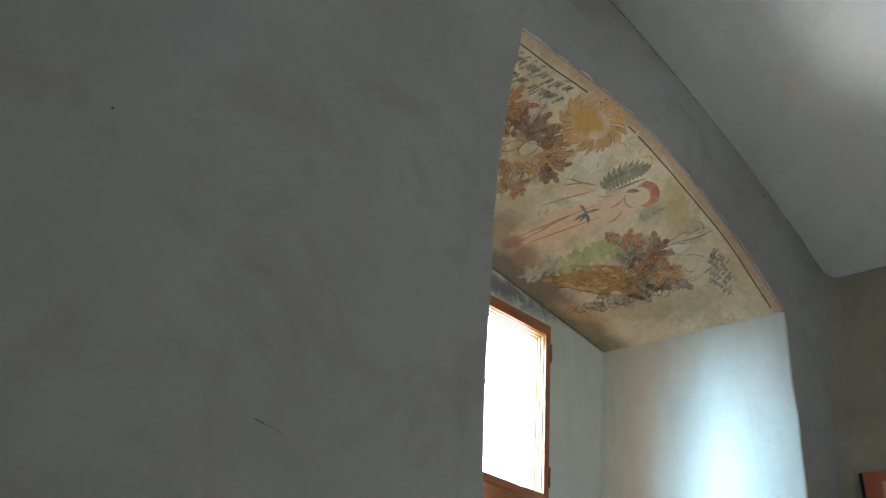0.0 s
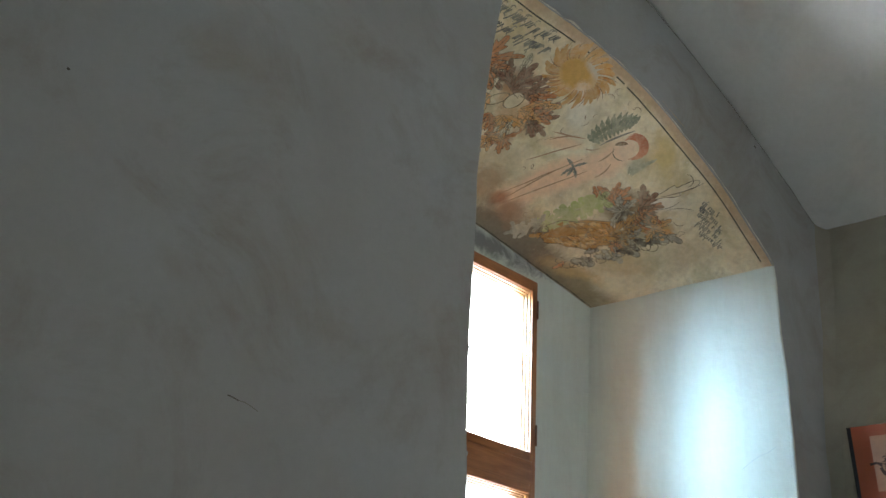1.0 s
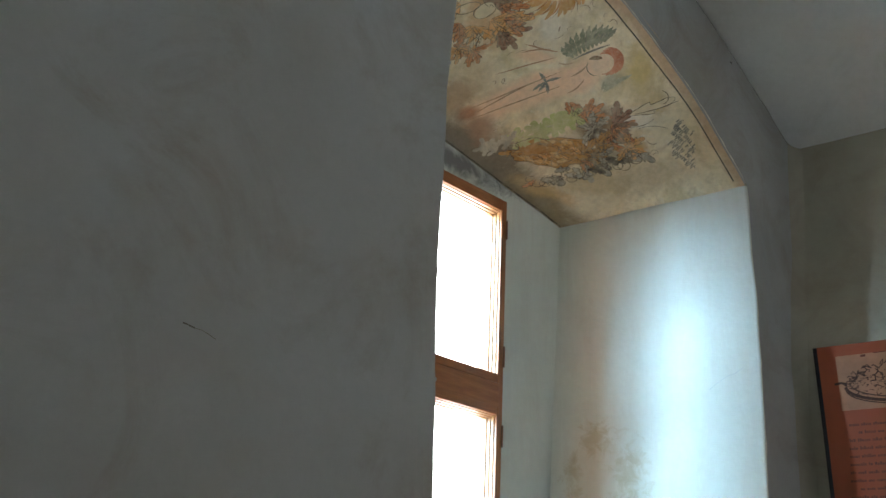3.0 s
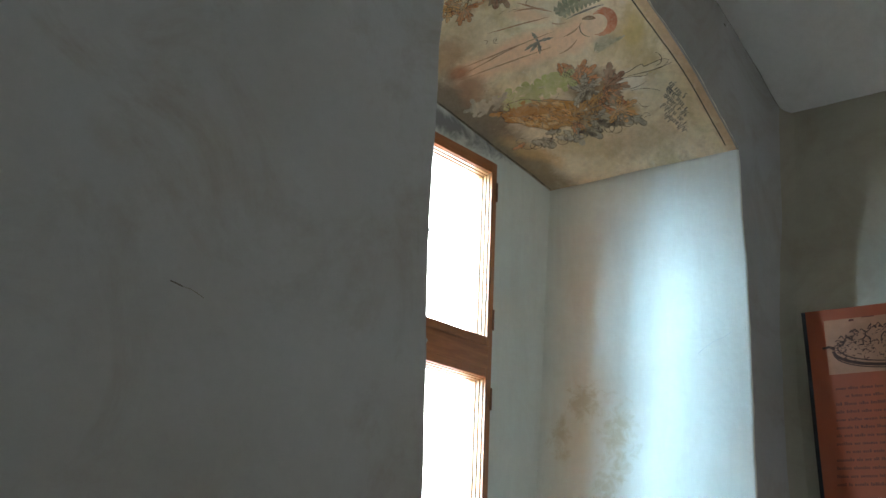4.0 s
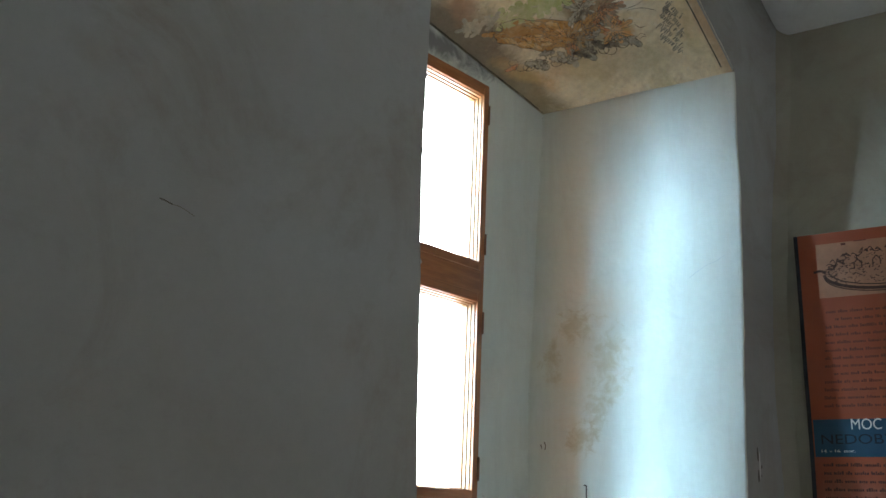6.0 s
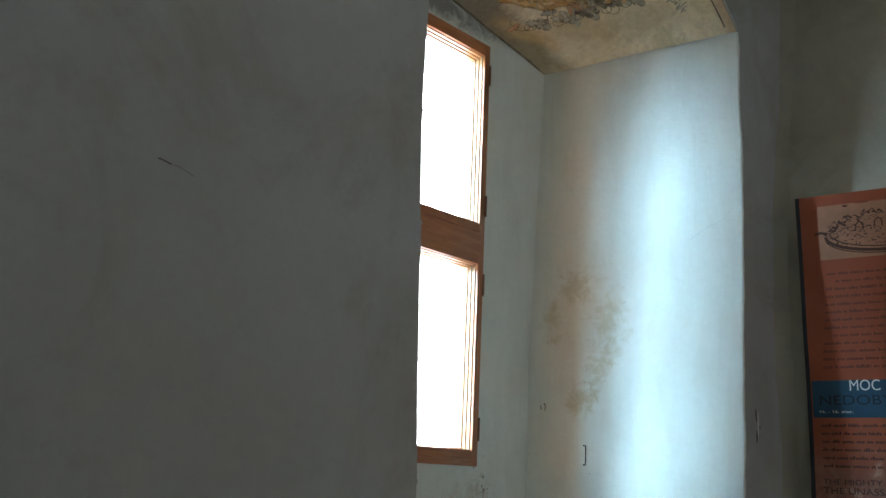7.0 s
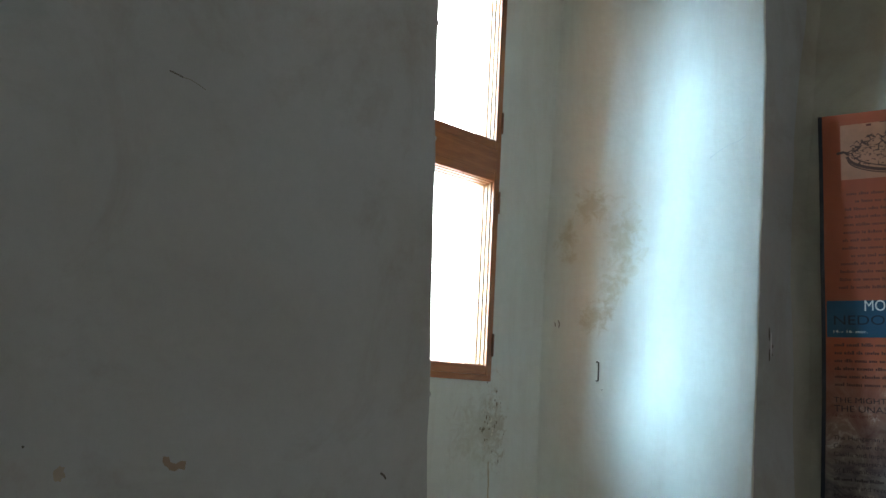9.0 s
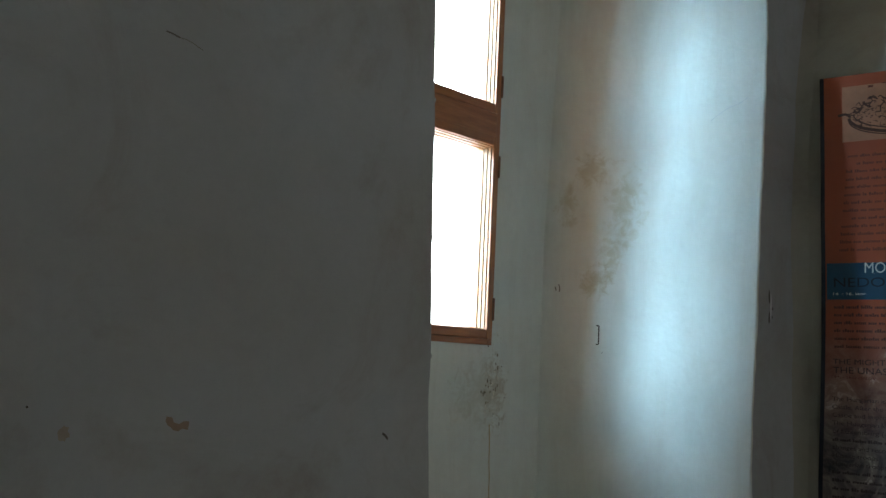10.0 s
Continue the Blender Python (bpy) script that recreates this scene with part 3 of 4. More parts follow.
def frond(colour, a, b, length, turn, width, bend=30.0, lobes=4, ink=0.0028, vein=True):
    """An acanthus frond: a bent midrib with pointed lobes to both sides, outlined in ink."""
    n = 8 * lobes
    mid = curl(a, b, length, turn, bend, n)
    sides = ([], [])
    for i, (x, y) in enumerate(mid):
        p, q = mid[max(0, i - 1)], mid[min(n, i + 1)]
        da, db = q[0] - p[0], q[1] - p[1]
        k = math.hypot(da, db) or 1.0
        t = i / n
        saw = (t * lobes) % 1.0
        w = width * 0.5 * math.sin(math.pi * min(1.0, 0.10 + 0.90 * t)) ** 0.7 * (0.50 + 0.62 * saw ** 1.4) * rng.uniform(0.92, 1.08)
        push = 0.22 * width * saw * math.sin(math.pi * t)
        for side, sg in zip(sides, (1, -1)):
            side.append((x + sg * db / k * w + da / k * push, y - sg * da / k * w + db / k * push))
    off = 0.0009 + rng.uniform(0, 0.0011)
    bm = fills.setdefault(colour, bmesh.new())
    left, core, right = lifted(bm, sides[0], off), lifted(bm, mid, off), lifted(bm, sides[1], off)
    for i in range(n):
        for e in (left, right):
            bm.faces.new((e[i], core[i], core[i + 1], e[i + 1]))
    for e in sides if ink else ():
        if rng.random() < 0.85:
            inked(lines, e, ink)
    if vein:
        inked(lines, mid[1:-2], ink * 0.75)


def tuft(colour, a, b, size, turn, fan, count, width=0.34, lobes=3, ink=0.0026):
    """Fronds that spread from one root."""
    count = max(2, round(count * 0.7))
    for i in range(count):
        h = turn + fan * ((i + 0.5) / count - 0.5)
        frond(colour, a, b, size * rng.uniform(0.8, 1.15), h, size * width * rng.uniform(0.85, 1.2), rng.uniform(-35, 35), lobes, ink, bool(ink))


def cloudlet(colour, a, b, size, turn):
    """A rolled cloud scroll: a soft body and a curling ink line."""
    frond(colour, a, b, size, turn, size * 0.62, 50, 2, 0.0034, False)
    inked(lines, curl(a, b, size * 1.7, turn + 20, 330, 16), 0.0036)


def lay(colour, name, label=""):
    part(name, fills.pop(colour), PAINTS[colour], arch, label)


PAINTS = {"brown": faded("faded_plum_brown_paint", (0.29, 0.15, 0.10), 0.4), "rust": faded("faded_brick_paint", (0.58, 0.23, 0.095), 0.45),
          "orange": faded("faded_orange_paint", (0.70, 0.36, 0.13), 0.45), "cream": faded("faded_cream_paint", (0.76, 0.66, 0.46), 0.25),
          "grey": ASHEN, "fur": faded("faded_tawny_paint", (0.50, 0.25, 0.075), 0.3), "tan": faded("faded_tan_paint", (0.66, 0.39, 0.14), 0.6),
          "dark": faded("faded_charcoal_paint", (0.11, 0.095, 0.085), 0.4), "green": faded("faded_leaf_green_paint", (0.46, 0.50, 0.20), 0.6)}

# scrolling leaves round a pale fruit
for colour, a, b, size, turn, fan, count, wide in (
        ("rust", 0.17, 0.250, 0.125, -30, 150, 5, 0.40), ("brown", 0.22, 0.270, 0.100, -20, 120, 4, 0.40),
        ("brown", 0.34, 0.275, 0.115, -80, 190, 6, 0.42), ("brown", 0.40, 0.245, 0.085, -25, 130, 4, 0.42), ("rust", 0.42, 0.265, 0.090, -10, 90, 3, 0.40),
        ("cream", 0.28, 0.300, 0.100, 165, 170, 5, 0.42), ("cream", 0.315, 0.215, 0.070, -110, 60, 2, 0.32), ("orange", 0.30, 0.335, 0.100, 110, 120, 4, 0.42),
        ("orange", 0.44, 0.320, 0.130, -15, 100, 5, 0.40), ("rust", 0.47, 0.290, 0.110, 20, 90, 4, 0.40), ("brown", 0.50, 0.335, 0.105, -20, 110, 5, 0.42),
        ("orange", 0.41, 0.370, 0.115, 55, 160, 5, 0.42), ("cream", 0.46, 0.365, 0.085, 85, 90, 4, 0.34), ("rust", 0.36, 0.385, 0.100, 80, 120, 4, 0.42),
        ("rust", 0.49, 0.435, 0.075, 60, 280, 7, 0.36), ("orange", 0.44, 0.455, 0.070, 60, 200, 5, 0.36)):
    tuft(colour, a, b, size, turn, fan, count, wide)
oval(lines, 0.39, 0.306, 0.030, 0.036, 20, 0.0030)
oval(lines, 0.335, 0.330, 0.020, 0.040, 35, 0.0028)
lay("rust", "rust_fronds", "brick-red acanthus fronds")
lay("brown", "brown_fronds", "plum-brown acanthus fronds")
lay("orange", "orange_fronds", "orange acanthus fronds")
lay("cream", "pale_fronds", "pale leaves with dark outlines")
bm = bmesh.new()
ring = lifted(bm, [(0.39 + 0.028 * math.cos(t), 0.306 + 0.034 * math.sin(t)) for t in [i * math.tau / 20 for i in range(20)]], 0.0021)
bm.faces.new(ring)
part("fruit", bm, PAINTS["cream"], arch, "pale round fruit")


def figure_lines(bm):
    # long contour lines of the pale shape
    for a, b, ln, h, bend in ((0.74, 0.28, 0.20, 118, 6), (0.80, 0.30, 0.34, 106, 8), (0.85, 0.34, 0.33, 108, 6), (0.77, 0.40, 0.22, 104, -6),
                              (0.70, 0.27, 0.10, 140, -20), (0.73, 0.26, 0.13, 150, 10), (0.84, 0.22, 0.07, 70, 40), (0.88, 0.26, 0.08, 60, 50), (0.80, 0.25, 0.05, 110, 50)):
        stroke(bm, curl(a, b, ln, h, bend, 10), 0.0060)


painted("figure_lines", faded("faded_reddish_paint", (0.42, 0.22, 0.13), 0.5), "soft reddish contour lines", figure_lines)


def crescent(bm):
    for k in range(5):
        r = 0.040 + 0.0055 * k
        stroke(bm, [(0.872 + r * math.cos(radians(h)), 0.178 + r * 1.05 * math.sin(radians(h))) for h in range(-165 + 8 * k, 42 - 14 * k, 12)], 0.011)


painted("coral_crescent", CORAL, "coral-red painted crescent", crescent)
painted("dark_lock", SEPIA, "", lambda bm: stroke(bm, curl(0.826, 0.205, 0.045, -70, 40, 7), 0.018))
painted("pale_oval", INK, "", lambda bm: stroke(bm, curl(0.835, 0.215, 0.075, 55, -110, 10), 0.003))


def feathers(bm, a, b, da, db, count, length, turn, fan, width):
    for i in range(count):
        t = i / (count - 1)
        leaf(bm, a + da * t, b + db * t, length * (0.75 + 0.5 * math.sin(math.pi * t)), turn + fan * (t - 0.5), width, 20)


painted("wing", SAGE, "grey-green feathered wing", lambda bm: (feathers(bm, 0.770, 0.245, 0.03, -0.125, 11, 0.070, 210, 75, 0.023), feathers(bm, 0.785, 0.24, 0.02, -0.11, 9, 0.034, 205, 50, 0.014)))
painted("wing_shade", SLATE, "", lambda bm: (feathers(bm, 0.775, 0.24, 0.025, -0.115, 12, 0.05, 208, 70, 0.004), stroke(bm, curl(0.790, 0.245, 0.13, -80, 12, 10), 0.008)))
painted("lower_wing", faded("pale_sage_paint", (0.36, 0.36, 0.25), 0.6), "", lambda bm: feathers(bm, 0.93, 0.215, 0.035, -0.09, 8, 0.05, 60, 50, 0.012))
painted("ribbon", SLATE, "dark crossed ribbon", lambda bm: [leaf(bm, 0.80, 0.362, ln, h, 0.014, bend) for ln, h, bend in ((0.055, 20, 15), (0.050, 195, -15), (0.052, 285, 20), (0.055, 100, -20), (0.045, 60, 20))])


# tawny shape with leaves above it and rolled clouds below
along = radians(-44)
body = []
for i in range(48):
    t = math.tau * i / 48
    k = 1 + 0.10 * math.sin(5 * t + 1) + 0.07 * math.sin(11 * t) + rng.uniform(-0.03, 0.03)
    d, e = 0.150 * k * math.cos(t), 0.072 * k * math.sin(t)
    body.append((1.085 + d * math.cos(along) - e * math.sin(along), 0.520 + d * math.sin(along) + e * math.cos(along)))
fills["fur"] = bmesh.new()
hub = fills["fur"].verts.new(on_arch(1.085, 0.520, 0.0007))
ring = lifted(fills["fur"], body, 0.0007)
for p, q in zip(ring, ring[1:] + ring[:1]):
    fills["fur"].faces.new((hub, p, q))
inked(lines, body + body[:1], 0.0040)
for r in range(5):
    for i in range(8):
        d, e = -0.130 + 0.036 * i + rng.uniform(-0.010, 0.010), -0.052 + 0.026 * r + rng.uniform(-0.006, 0.006)
        if (d / 0.14) ** 2 + (e / 0.068) ** 2 < 1.0:
            a, b = 1.085 + d * math.cos(along) - e * math.sin(along), 0.520 + d * math.sin(along) + e * math.cos(along)
            frond(rng.choice(("tan", "tan", "fur", "orange")), a, b, rng.uniform(0.04, 0.075), -50 + rng.uniform(-30, 30), 0.030, 40, 2, 0.0016, False)
            inked(lines, curl(a, b, rng.uniform(0.03, 0.07), -50 + rng.uniform(-60, 60), rng.uniform(-80, 80), 8), 0.0020)
for colour, a, b, size, turn, fan, count, wide in (
        ("rust", 1.025, 0.350, 0.100, -100, 180, 7, 0.42), ("rust", 0.99, 0.375, 0.070, -130, 140, 4, 0.42), ("brown", 1.105, 0.285, 0.100, -55, 200, 7, 0.42),
        ("rust", 1.130, 0.305, 0.085, -35, 130, 4, 0.42), ("grey", 1.080, 0.355, 0.080, -70, 340, 9, 0.50), ("dark", 1.085, 0.345, 0.055, -60, 300, 6, 0.5),
        ("rust", 1.165, 0.350, 0.085, -75, 140, 4, 0.42), ("fur", 1.150, 0.385, 0.085, -60, 170, 5, 0.42), ("grey", 1.140, 0.335, 0.070, -20, 150, 4, 0.42),
        ("orange", 1.215, 0.305, 0.075, -45, 240, 7, 0.46), ("fur", 1.155, 0.435, 0.085, -50, 160, 5, 0.42), ("rust", 1.185, 0.470, 0.070, -40, 160, 4, 0.42),
        ("grey", 1.20, 0.400, 0.075, -60, 200, 5, 0.46), ("grey", 1.185, 0.440, 0.070, -20, 160, 4, 0.46)):
    tuft(colour, a, b, size, turn, fan, count, wide)
for t in range(18):
    k = t / 17
    a, b = 1.170 + 0.085 * k ** 0.6 + rng.uniform(-0.024, 0.024), 0.635 - 0.345 * k
    cloudlet(rng.choice(("dark", "grey", "grey")) if 0.12 < k < 0.8 else "grey", a, b, rng.uniform(0.045, 0.080), rng.uniform(-95, -15))
cloudlet("rust", 1.165, 0.655, 0.055, 60)
cloudlet("fur", 0.985, 0.615, 0.060, 100)
for a, b in ((0.95, 0.575), (0.962, 0.505), (0.975, 0.44), (0.985, 0.395)):
    tuft("green", a, b, 0.060, rng.uniform(-120, -60), 300, 8, 0.70, 2, 0.0)
for a, b in ((0.925, 0.645), (0.935, 0.60), (0.90, 0.67)):
    tuft("grey", a, b, 0.055, 150, 220, 5, 0.50, 2, 0.0)
# long grey horn-like scroll towards the border
frond("cream", 1.100, 0.225, 0.175, -75, 0.050, -14, 2, 0.0040, False)
inked(lines, curl(1.110, 0.205, 0.16, -70, -20, 12), 0.0045)
inked(lines, curl(1.125, 0.10, 0.07, -85, -150, 12), 0.0035)
inked(lines, curl(1.15, 0.245, 0.09, -60, -50, 10), 0.0030)
inked(lines, curl(1.17, 0.225, 0.10, -80, 40, 10), 0.0026)
for colour, name, label in (("fur", "tawny_tufts", "tawny brush strokes"), ("tan", "golden_tufts", ""), ("rust", "red_leaves", "brick-red leaves"), ("brown", "dark_leaves", "dark brown leaves"),
                            ("grey", "cloud_scrolls", "slate-grey rolled clouds"), ("dark", "dark_clouds", "charcoal cloud shadows"), ("orange", "orange_leaf", "orange star-shaped leaf"), ("green", "green_tufts", "muted green tufts"), ("cream", "pale_scroll", "pale horn-like scroll")):
    lay(colour, name, label)
part("ink_outlines", lines, SEPIA_INK, arch, "brown ink outlines of leaves and clouds")
painted("stray_marks", SEPIA, "", lambda bm: contours(bm, ((0.66, 0.20), (0.60, 0.33), (0.66, 0.48), (0.90, 0.60), (0.94, 0.62), (1.00, 0.62), (1.30, 0.22), (0.70, 0.08), (0.74, 0.06)), 0.04, 0.05, 3, 0.0025))


def slab(name, bm, mat, label, category, smooth=False):
    return tagged(part(name, bm, mat, smooth=smooth), label, category, kind="structure")


bm = bmesh.new()


def splayed(x, y, z):
    return Vector((x - SPLAY * y, y, z))


# the end wall, with the opening of an assumed, unseen window further along
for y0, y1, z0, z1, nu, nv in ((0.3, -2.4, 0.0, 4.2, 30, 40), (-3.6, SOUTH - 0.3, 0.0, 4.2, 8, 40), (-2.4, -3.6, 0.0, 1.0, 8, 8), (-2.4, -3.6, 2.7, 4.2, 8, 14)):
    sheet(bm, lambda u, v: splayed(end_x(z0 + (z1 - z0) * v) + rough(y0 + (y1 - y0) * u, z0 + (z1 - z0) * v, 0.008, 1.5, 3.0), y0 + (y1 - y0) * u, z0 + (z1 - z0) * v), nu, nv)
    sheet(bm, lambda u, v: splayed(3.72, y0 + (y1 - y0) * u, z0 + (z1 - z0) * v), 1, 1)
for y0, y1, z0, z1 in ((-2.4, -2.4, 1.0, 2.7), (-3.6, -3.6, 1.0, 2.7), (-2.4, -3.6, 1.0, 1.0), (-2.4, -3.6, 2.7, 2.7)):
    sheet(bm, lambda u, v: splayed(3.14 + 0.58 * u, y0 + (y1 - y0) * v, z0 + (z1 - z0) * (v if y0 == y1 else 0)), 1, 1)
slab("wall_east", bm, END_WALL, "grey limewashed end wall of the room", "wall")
slab("wall_west", box_bm(WEST - 0.3, WEST, SOUTH - 0.3, 0.3, 0, 4.4), WALL, "grey limewashed plaster wall", "wall")
slab("wall_south", box_bm(WEST - 0.2, 4.8, SOUTH - 0.3, SOUTH, 0, 4.5), WALL, "grey limewashed plaster wall", "wall")
slab("floor", box_bm(WEST - 0.3, 4.8, SOUTH - 0.3, OUT, -0.15, 0.0), FLOOR, "worn stone floor of the room", "floor")
# the niche floor is unseen; its pale colour is added to brighten the arch
slab("niche_floor", box_bm(1.1, 3.0, 0.03, 0.8, 0.0, SILL), plaster("pale_bounce_slab", (0.60, 0.57, 0.50), (0.52, 0.49, 0.42), (0.36, 0.32, 0.25), 0.5), "unseen raised niche floor, pale to bounce light up", "niche floor")
bm = bmesh.new()
VX0, VX1 = -2.2, 3.5


def vault(u, v):
    x, y = VX0 + (VX1 - VX0) * u, 0.02 + (SOUTH - 0.1) * v
    return splayed(x, y, vault_z(x) + rough(u * 5, v * 5, 0.01, 1.2, 6.0))


sheet(bm, vault, 72, 40)
sheet(bm, lambda u, v: splayed(VX0 + (VX1 - VX0) * u, 0.02 + (SOUTH - 0.1) * v, 4.6), 1, 1)
slab("ceiling", bm, CEIL, "white plastered barrel vault over the room", "ceiling")


# ---------------------------------------------------------------- the window
def build_window():
    x0, x1, z0, z1 = WIN
    win = tagged(new("window_1"), "tall brown varnished wooden window with two stacked sashes", "window", kind="structure")
    yf, yb = DEPTH - 0.008, DEPTH + 0.075
    c = 0.020
    part("outer_stile", box_bm(x0, x0 + c, yf, yb, z0, z1, 0.002), WOOD, win)
    part("outer_stile", box_bm(x1 - c, x1, yf, yb, z0, z1, 0.002), WOOD, win)
    part("outer_rail", box_bm(x0 + c, x1 - c, yf, yb, z1 - c, z1, 0.002), WOOD_H, win)
    part("outer_rail", box_bm(x0 + c, x1 - c, yf, yb, z0, z0 + c, 0.002), WOOD_H, win)
    part("transom", box_bm(x0 + c, x1 - c, yf - 0.002, yb, 2.305, 2.388, 0.003), WOOD_H, win)
    for a, b in ((2.387, z1 - c + 0.001), (z0 + c - 0.001, 2.306)):
        sash = new("sash")
        sash.parent = win
        g, s, k = -0.001, 0.032, 0.015
        l, r = x0 + c + g, x1 - c - g
        y0, y1 = yf - 0.006, yf + 0.058
        part("stile", box_bm(l, l + k, y0, y1, a, b, 0.003), WOOD, sash)
        part("stile", box_bm(r - k, r, y0, y1, a, b, 0.003), WOOD, sash)
        part("rail", box_bm(l + k, r - k, y0, y1, a, a + s, 0.004), WOOD_H, sash)
        part("rail", box_bm(l + k, r - k, y0, y1, b - s, b, 0.004), WOOD_H, sash)
        # stepped moulding round the glass
        for near, far, bd in ((0.010, 0.024, 0.004), (0.024, 0.038, 0.0075), (0.038, 0.058, 0.011)):
            bm = bmesh.new()
            add_box(bm, l + k, l + k + bd, y0 + near, y0 + far, a + s, b - s, 0.0015)
            add_box(bm, r - k - bd, r - k, y0 + near, y0 + far, a + s, b - s, 0.0015)
            add_box(bm, l + k + bd, r - k - bd, y0 + near, y0 + far, a + s, a + s + bd * 0.5, 0.001)
            add_box(bm, l + k + bd, r - k - bd, y0 + near, y0 + far, b - s - bd, b - s, 0.0015)
            part("glazing_bead", bm, LIT_WOOD, sash, "stepped glazing bead, its wood coloured as lit")
        pane = part("pane", box_bm(l + k, r - k, y0 + 0.046, y0 + 0.050, a + s, b - s), GLASS, sash, "clear window pane")
        pane.visible_shadow = False
        for hz in (a + 0.10, b - 0.10):
            bm = bmesh.new()
            bmesh.ops.create_cone(bm, cap_ends=True, segments=12, radius1=0.0042, radius2=0.0042, depth=0.075,
                                  matrix=Matrix.Translation((x1 - 0.002, yf - 0.003, hz)))
            part("hinge", bm, HINGE, sash, "brown painted hinge barrel", smooth=True)
    return win


build_window()


# ---------------------------------------------------------------- outside
# glowing sheet for sky; foot lowered to brighten the arch, left end cut short
bm = bmesh.new()
sheet(bm, lambda u, v: Vector((-3.0 + 40 * u, 9.0, -6.8 + 26.8 * v)), 1, 1)
m, nt, bsdf = material("white_overcast_sky")
bsdf.inputs["Base Color"].default_value = (0, 0, 0, 1)
bsdf.inputs["Emission Color"].default_value = (0.95, 0.98, 1.0, 1)
bsdf.inputs["Emission Strength"].default_value = 44.0
slab("backdrop", bm, m, "blown-out white overcast sky outside the window", "sky backdrop")


# ---------------------------------------------------------------- the banner
BX = 3.108


def edge_y(z):
    return -0.106 - 0.014 * math.sin(math.pi * clamp01((z - 1.2) / 1.4)) - 0.012 * clamp01((z - 2.1) / 0.5)


def print_material():
    m, nt, bsdf = material("printed_banner_fabric")
    co = obj_coord(nt)
    sep = nt.nodes.new("ShaderNodeSeparateXYZ")
    nt.links.new(co, sep.inputs[0])
    orange = mix(nt, ramp(nt, noise_tex(nt, co, 3.0, 4), [(0.3, 0.0), (0.7, 1.0)]), (0.34, 0.075, 0.025), (0.275, 0.058, 0.02))
    rock = ramp(nt, noise_tex(nt, co, 9.0, 9, 0.72, 1.0), [(0.36, (0.022, 0.02, 0.028)), (0.52, (0.15, 0.12, 0.11)), (0.60, (0.24, 0.20, 0.17)), (0.68, (0.66, 0.60, 0.54))])
    warm = mix(nt, 0.45, rock, (0.30, 0.10, 0.045))
    wob = nt.nodes.new("ShaderNodeMath")
    wob.operation = "MULTIPLY_ADD"
    nt.links.new(noise_tex(nt, co, 6.0, 6), wob.inputs[0])
    wob.inputs[1].default_value = 0.25
    nt.links.new(sep.outputs["Z"], wob.inputs[2])
    half = nt.nodes.new("ShaderNodeMath")
    half.operation = "MULTIPLY"
    half.inputs[1].default_value = 0.4
    nt.links.new(wob.outputs[0], half.inputs[0])
    lower = mix(nt, ramp(nt, half.outputs[0], [(0.59, 1.0), (0.67, 0.0)]), warm, rock)
    col = mix(nt, ramp(nt, half.outputs[0], [(0.665, 1.0), (0.755, 0.0)]), orange, lower)
    nt.links.new(col, bsdf.inputs["Base Color"])
    bsdf.inputs["Roughness"].default_value = 0.55
    bump(nt, bsdf, noise_tex(nt, co, 5.0, 3), 0.25, 0.01)
    return m


def bar(bm, y, z, wide, high, lift):
    """A printed bar from y towards the right of the sheet."""
    x = BX - lift
    vs = [bm.verts.new((x, yy, zz)) for yy, zz in ((y, z), (y - wide, z), (y - wide, z + high), (y, z + high))]
    bm.faces.new(vs)


def bars_line(bm, y, z, total, high, lift=0.0012):
    """One line of unreadable print as word-long bars."""
    d, total = 0.0, min(total, 0.42)
    while d < total:
        for _ in range(rng.randint(2, 8)):
            w = rng.uniform(0.0035, 0.0065)
            bar(bm, y - d, z, w, high * rng.choice((0.62, 0.62, 0.66, 0.95)), lift)
            d += w + 0.0016
        d += 0.006


def lettered(name, words, y, z, high, wide, mat, parent, lift=0.0016):
    """Built-in lettering with capital height high and width wide, reading along the sheet from y."""
    cu = bpy.data.curves.new(name, "FONT")
    cu.body, cu.size = words, 1.0
    tmp = new("letters", cu)
    dg = bpy.context.evaluated_depsgraph_get()
    me = bpy.data.meshes.new_from_object(tmp.evaluated_get(dg))
    bpy.data.objects.remove(tmp)
    bpy.data.curves.remove(cu)
    xs = [v.co.x for v in me.vertices]
    x0, k = min(xs), wide / (max(xs) - min(xs))
    h = high / 0.70
    for v in me.vertices:
        a, b = (v.co.x - x0) * k, v.co.y * h
        v.co = (BX - lift, y - a, z + b)
    me.materials.append(mat)
    ob = new(name, me)
    ob.parent = parent
    return ob


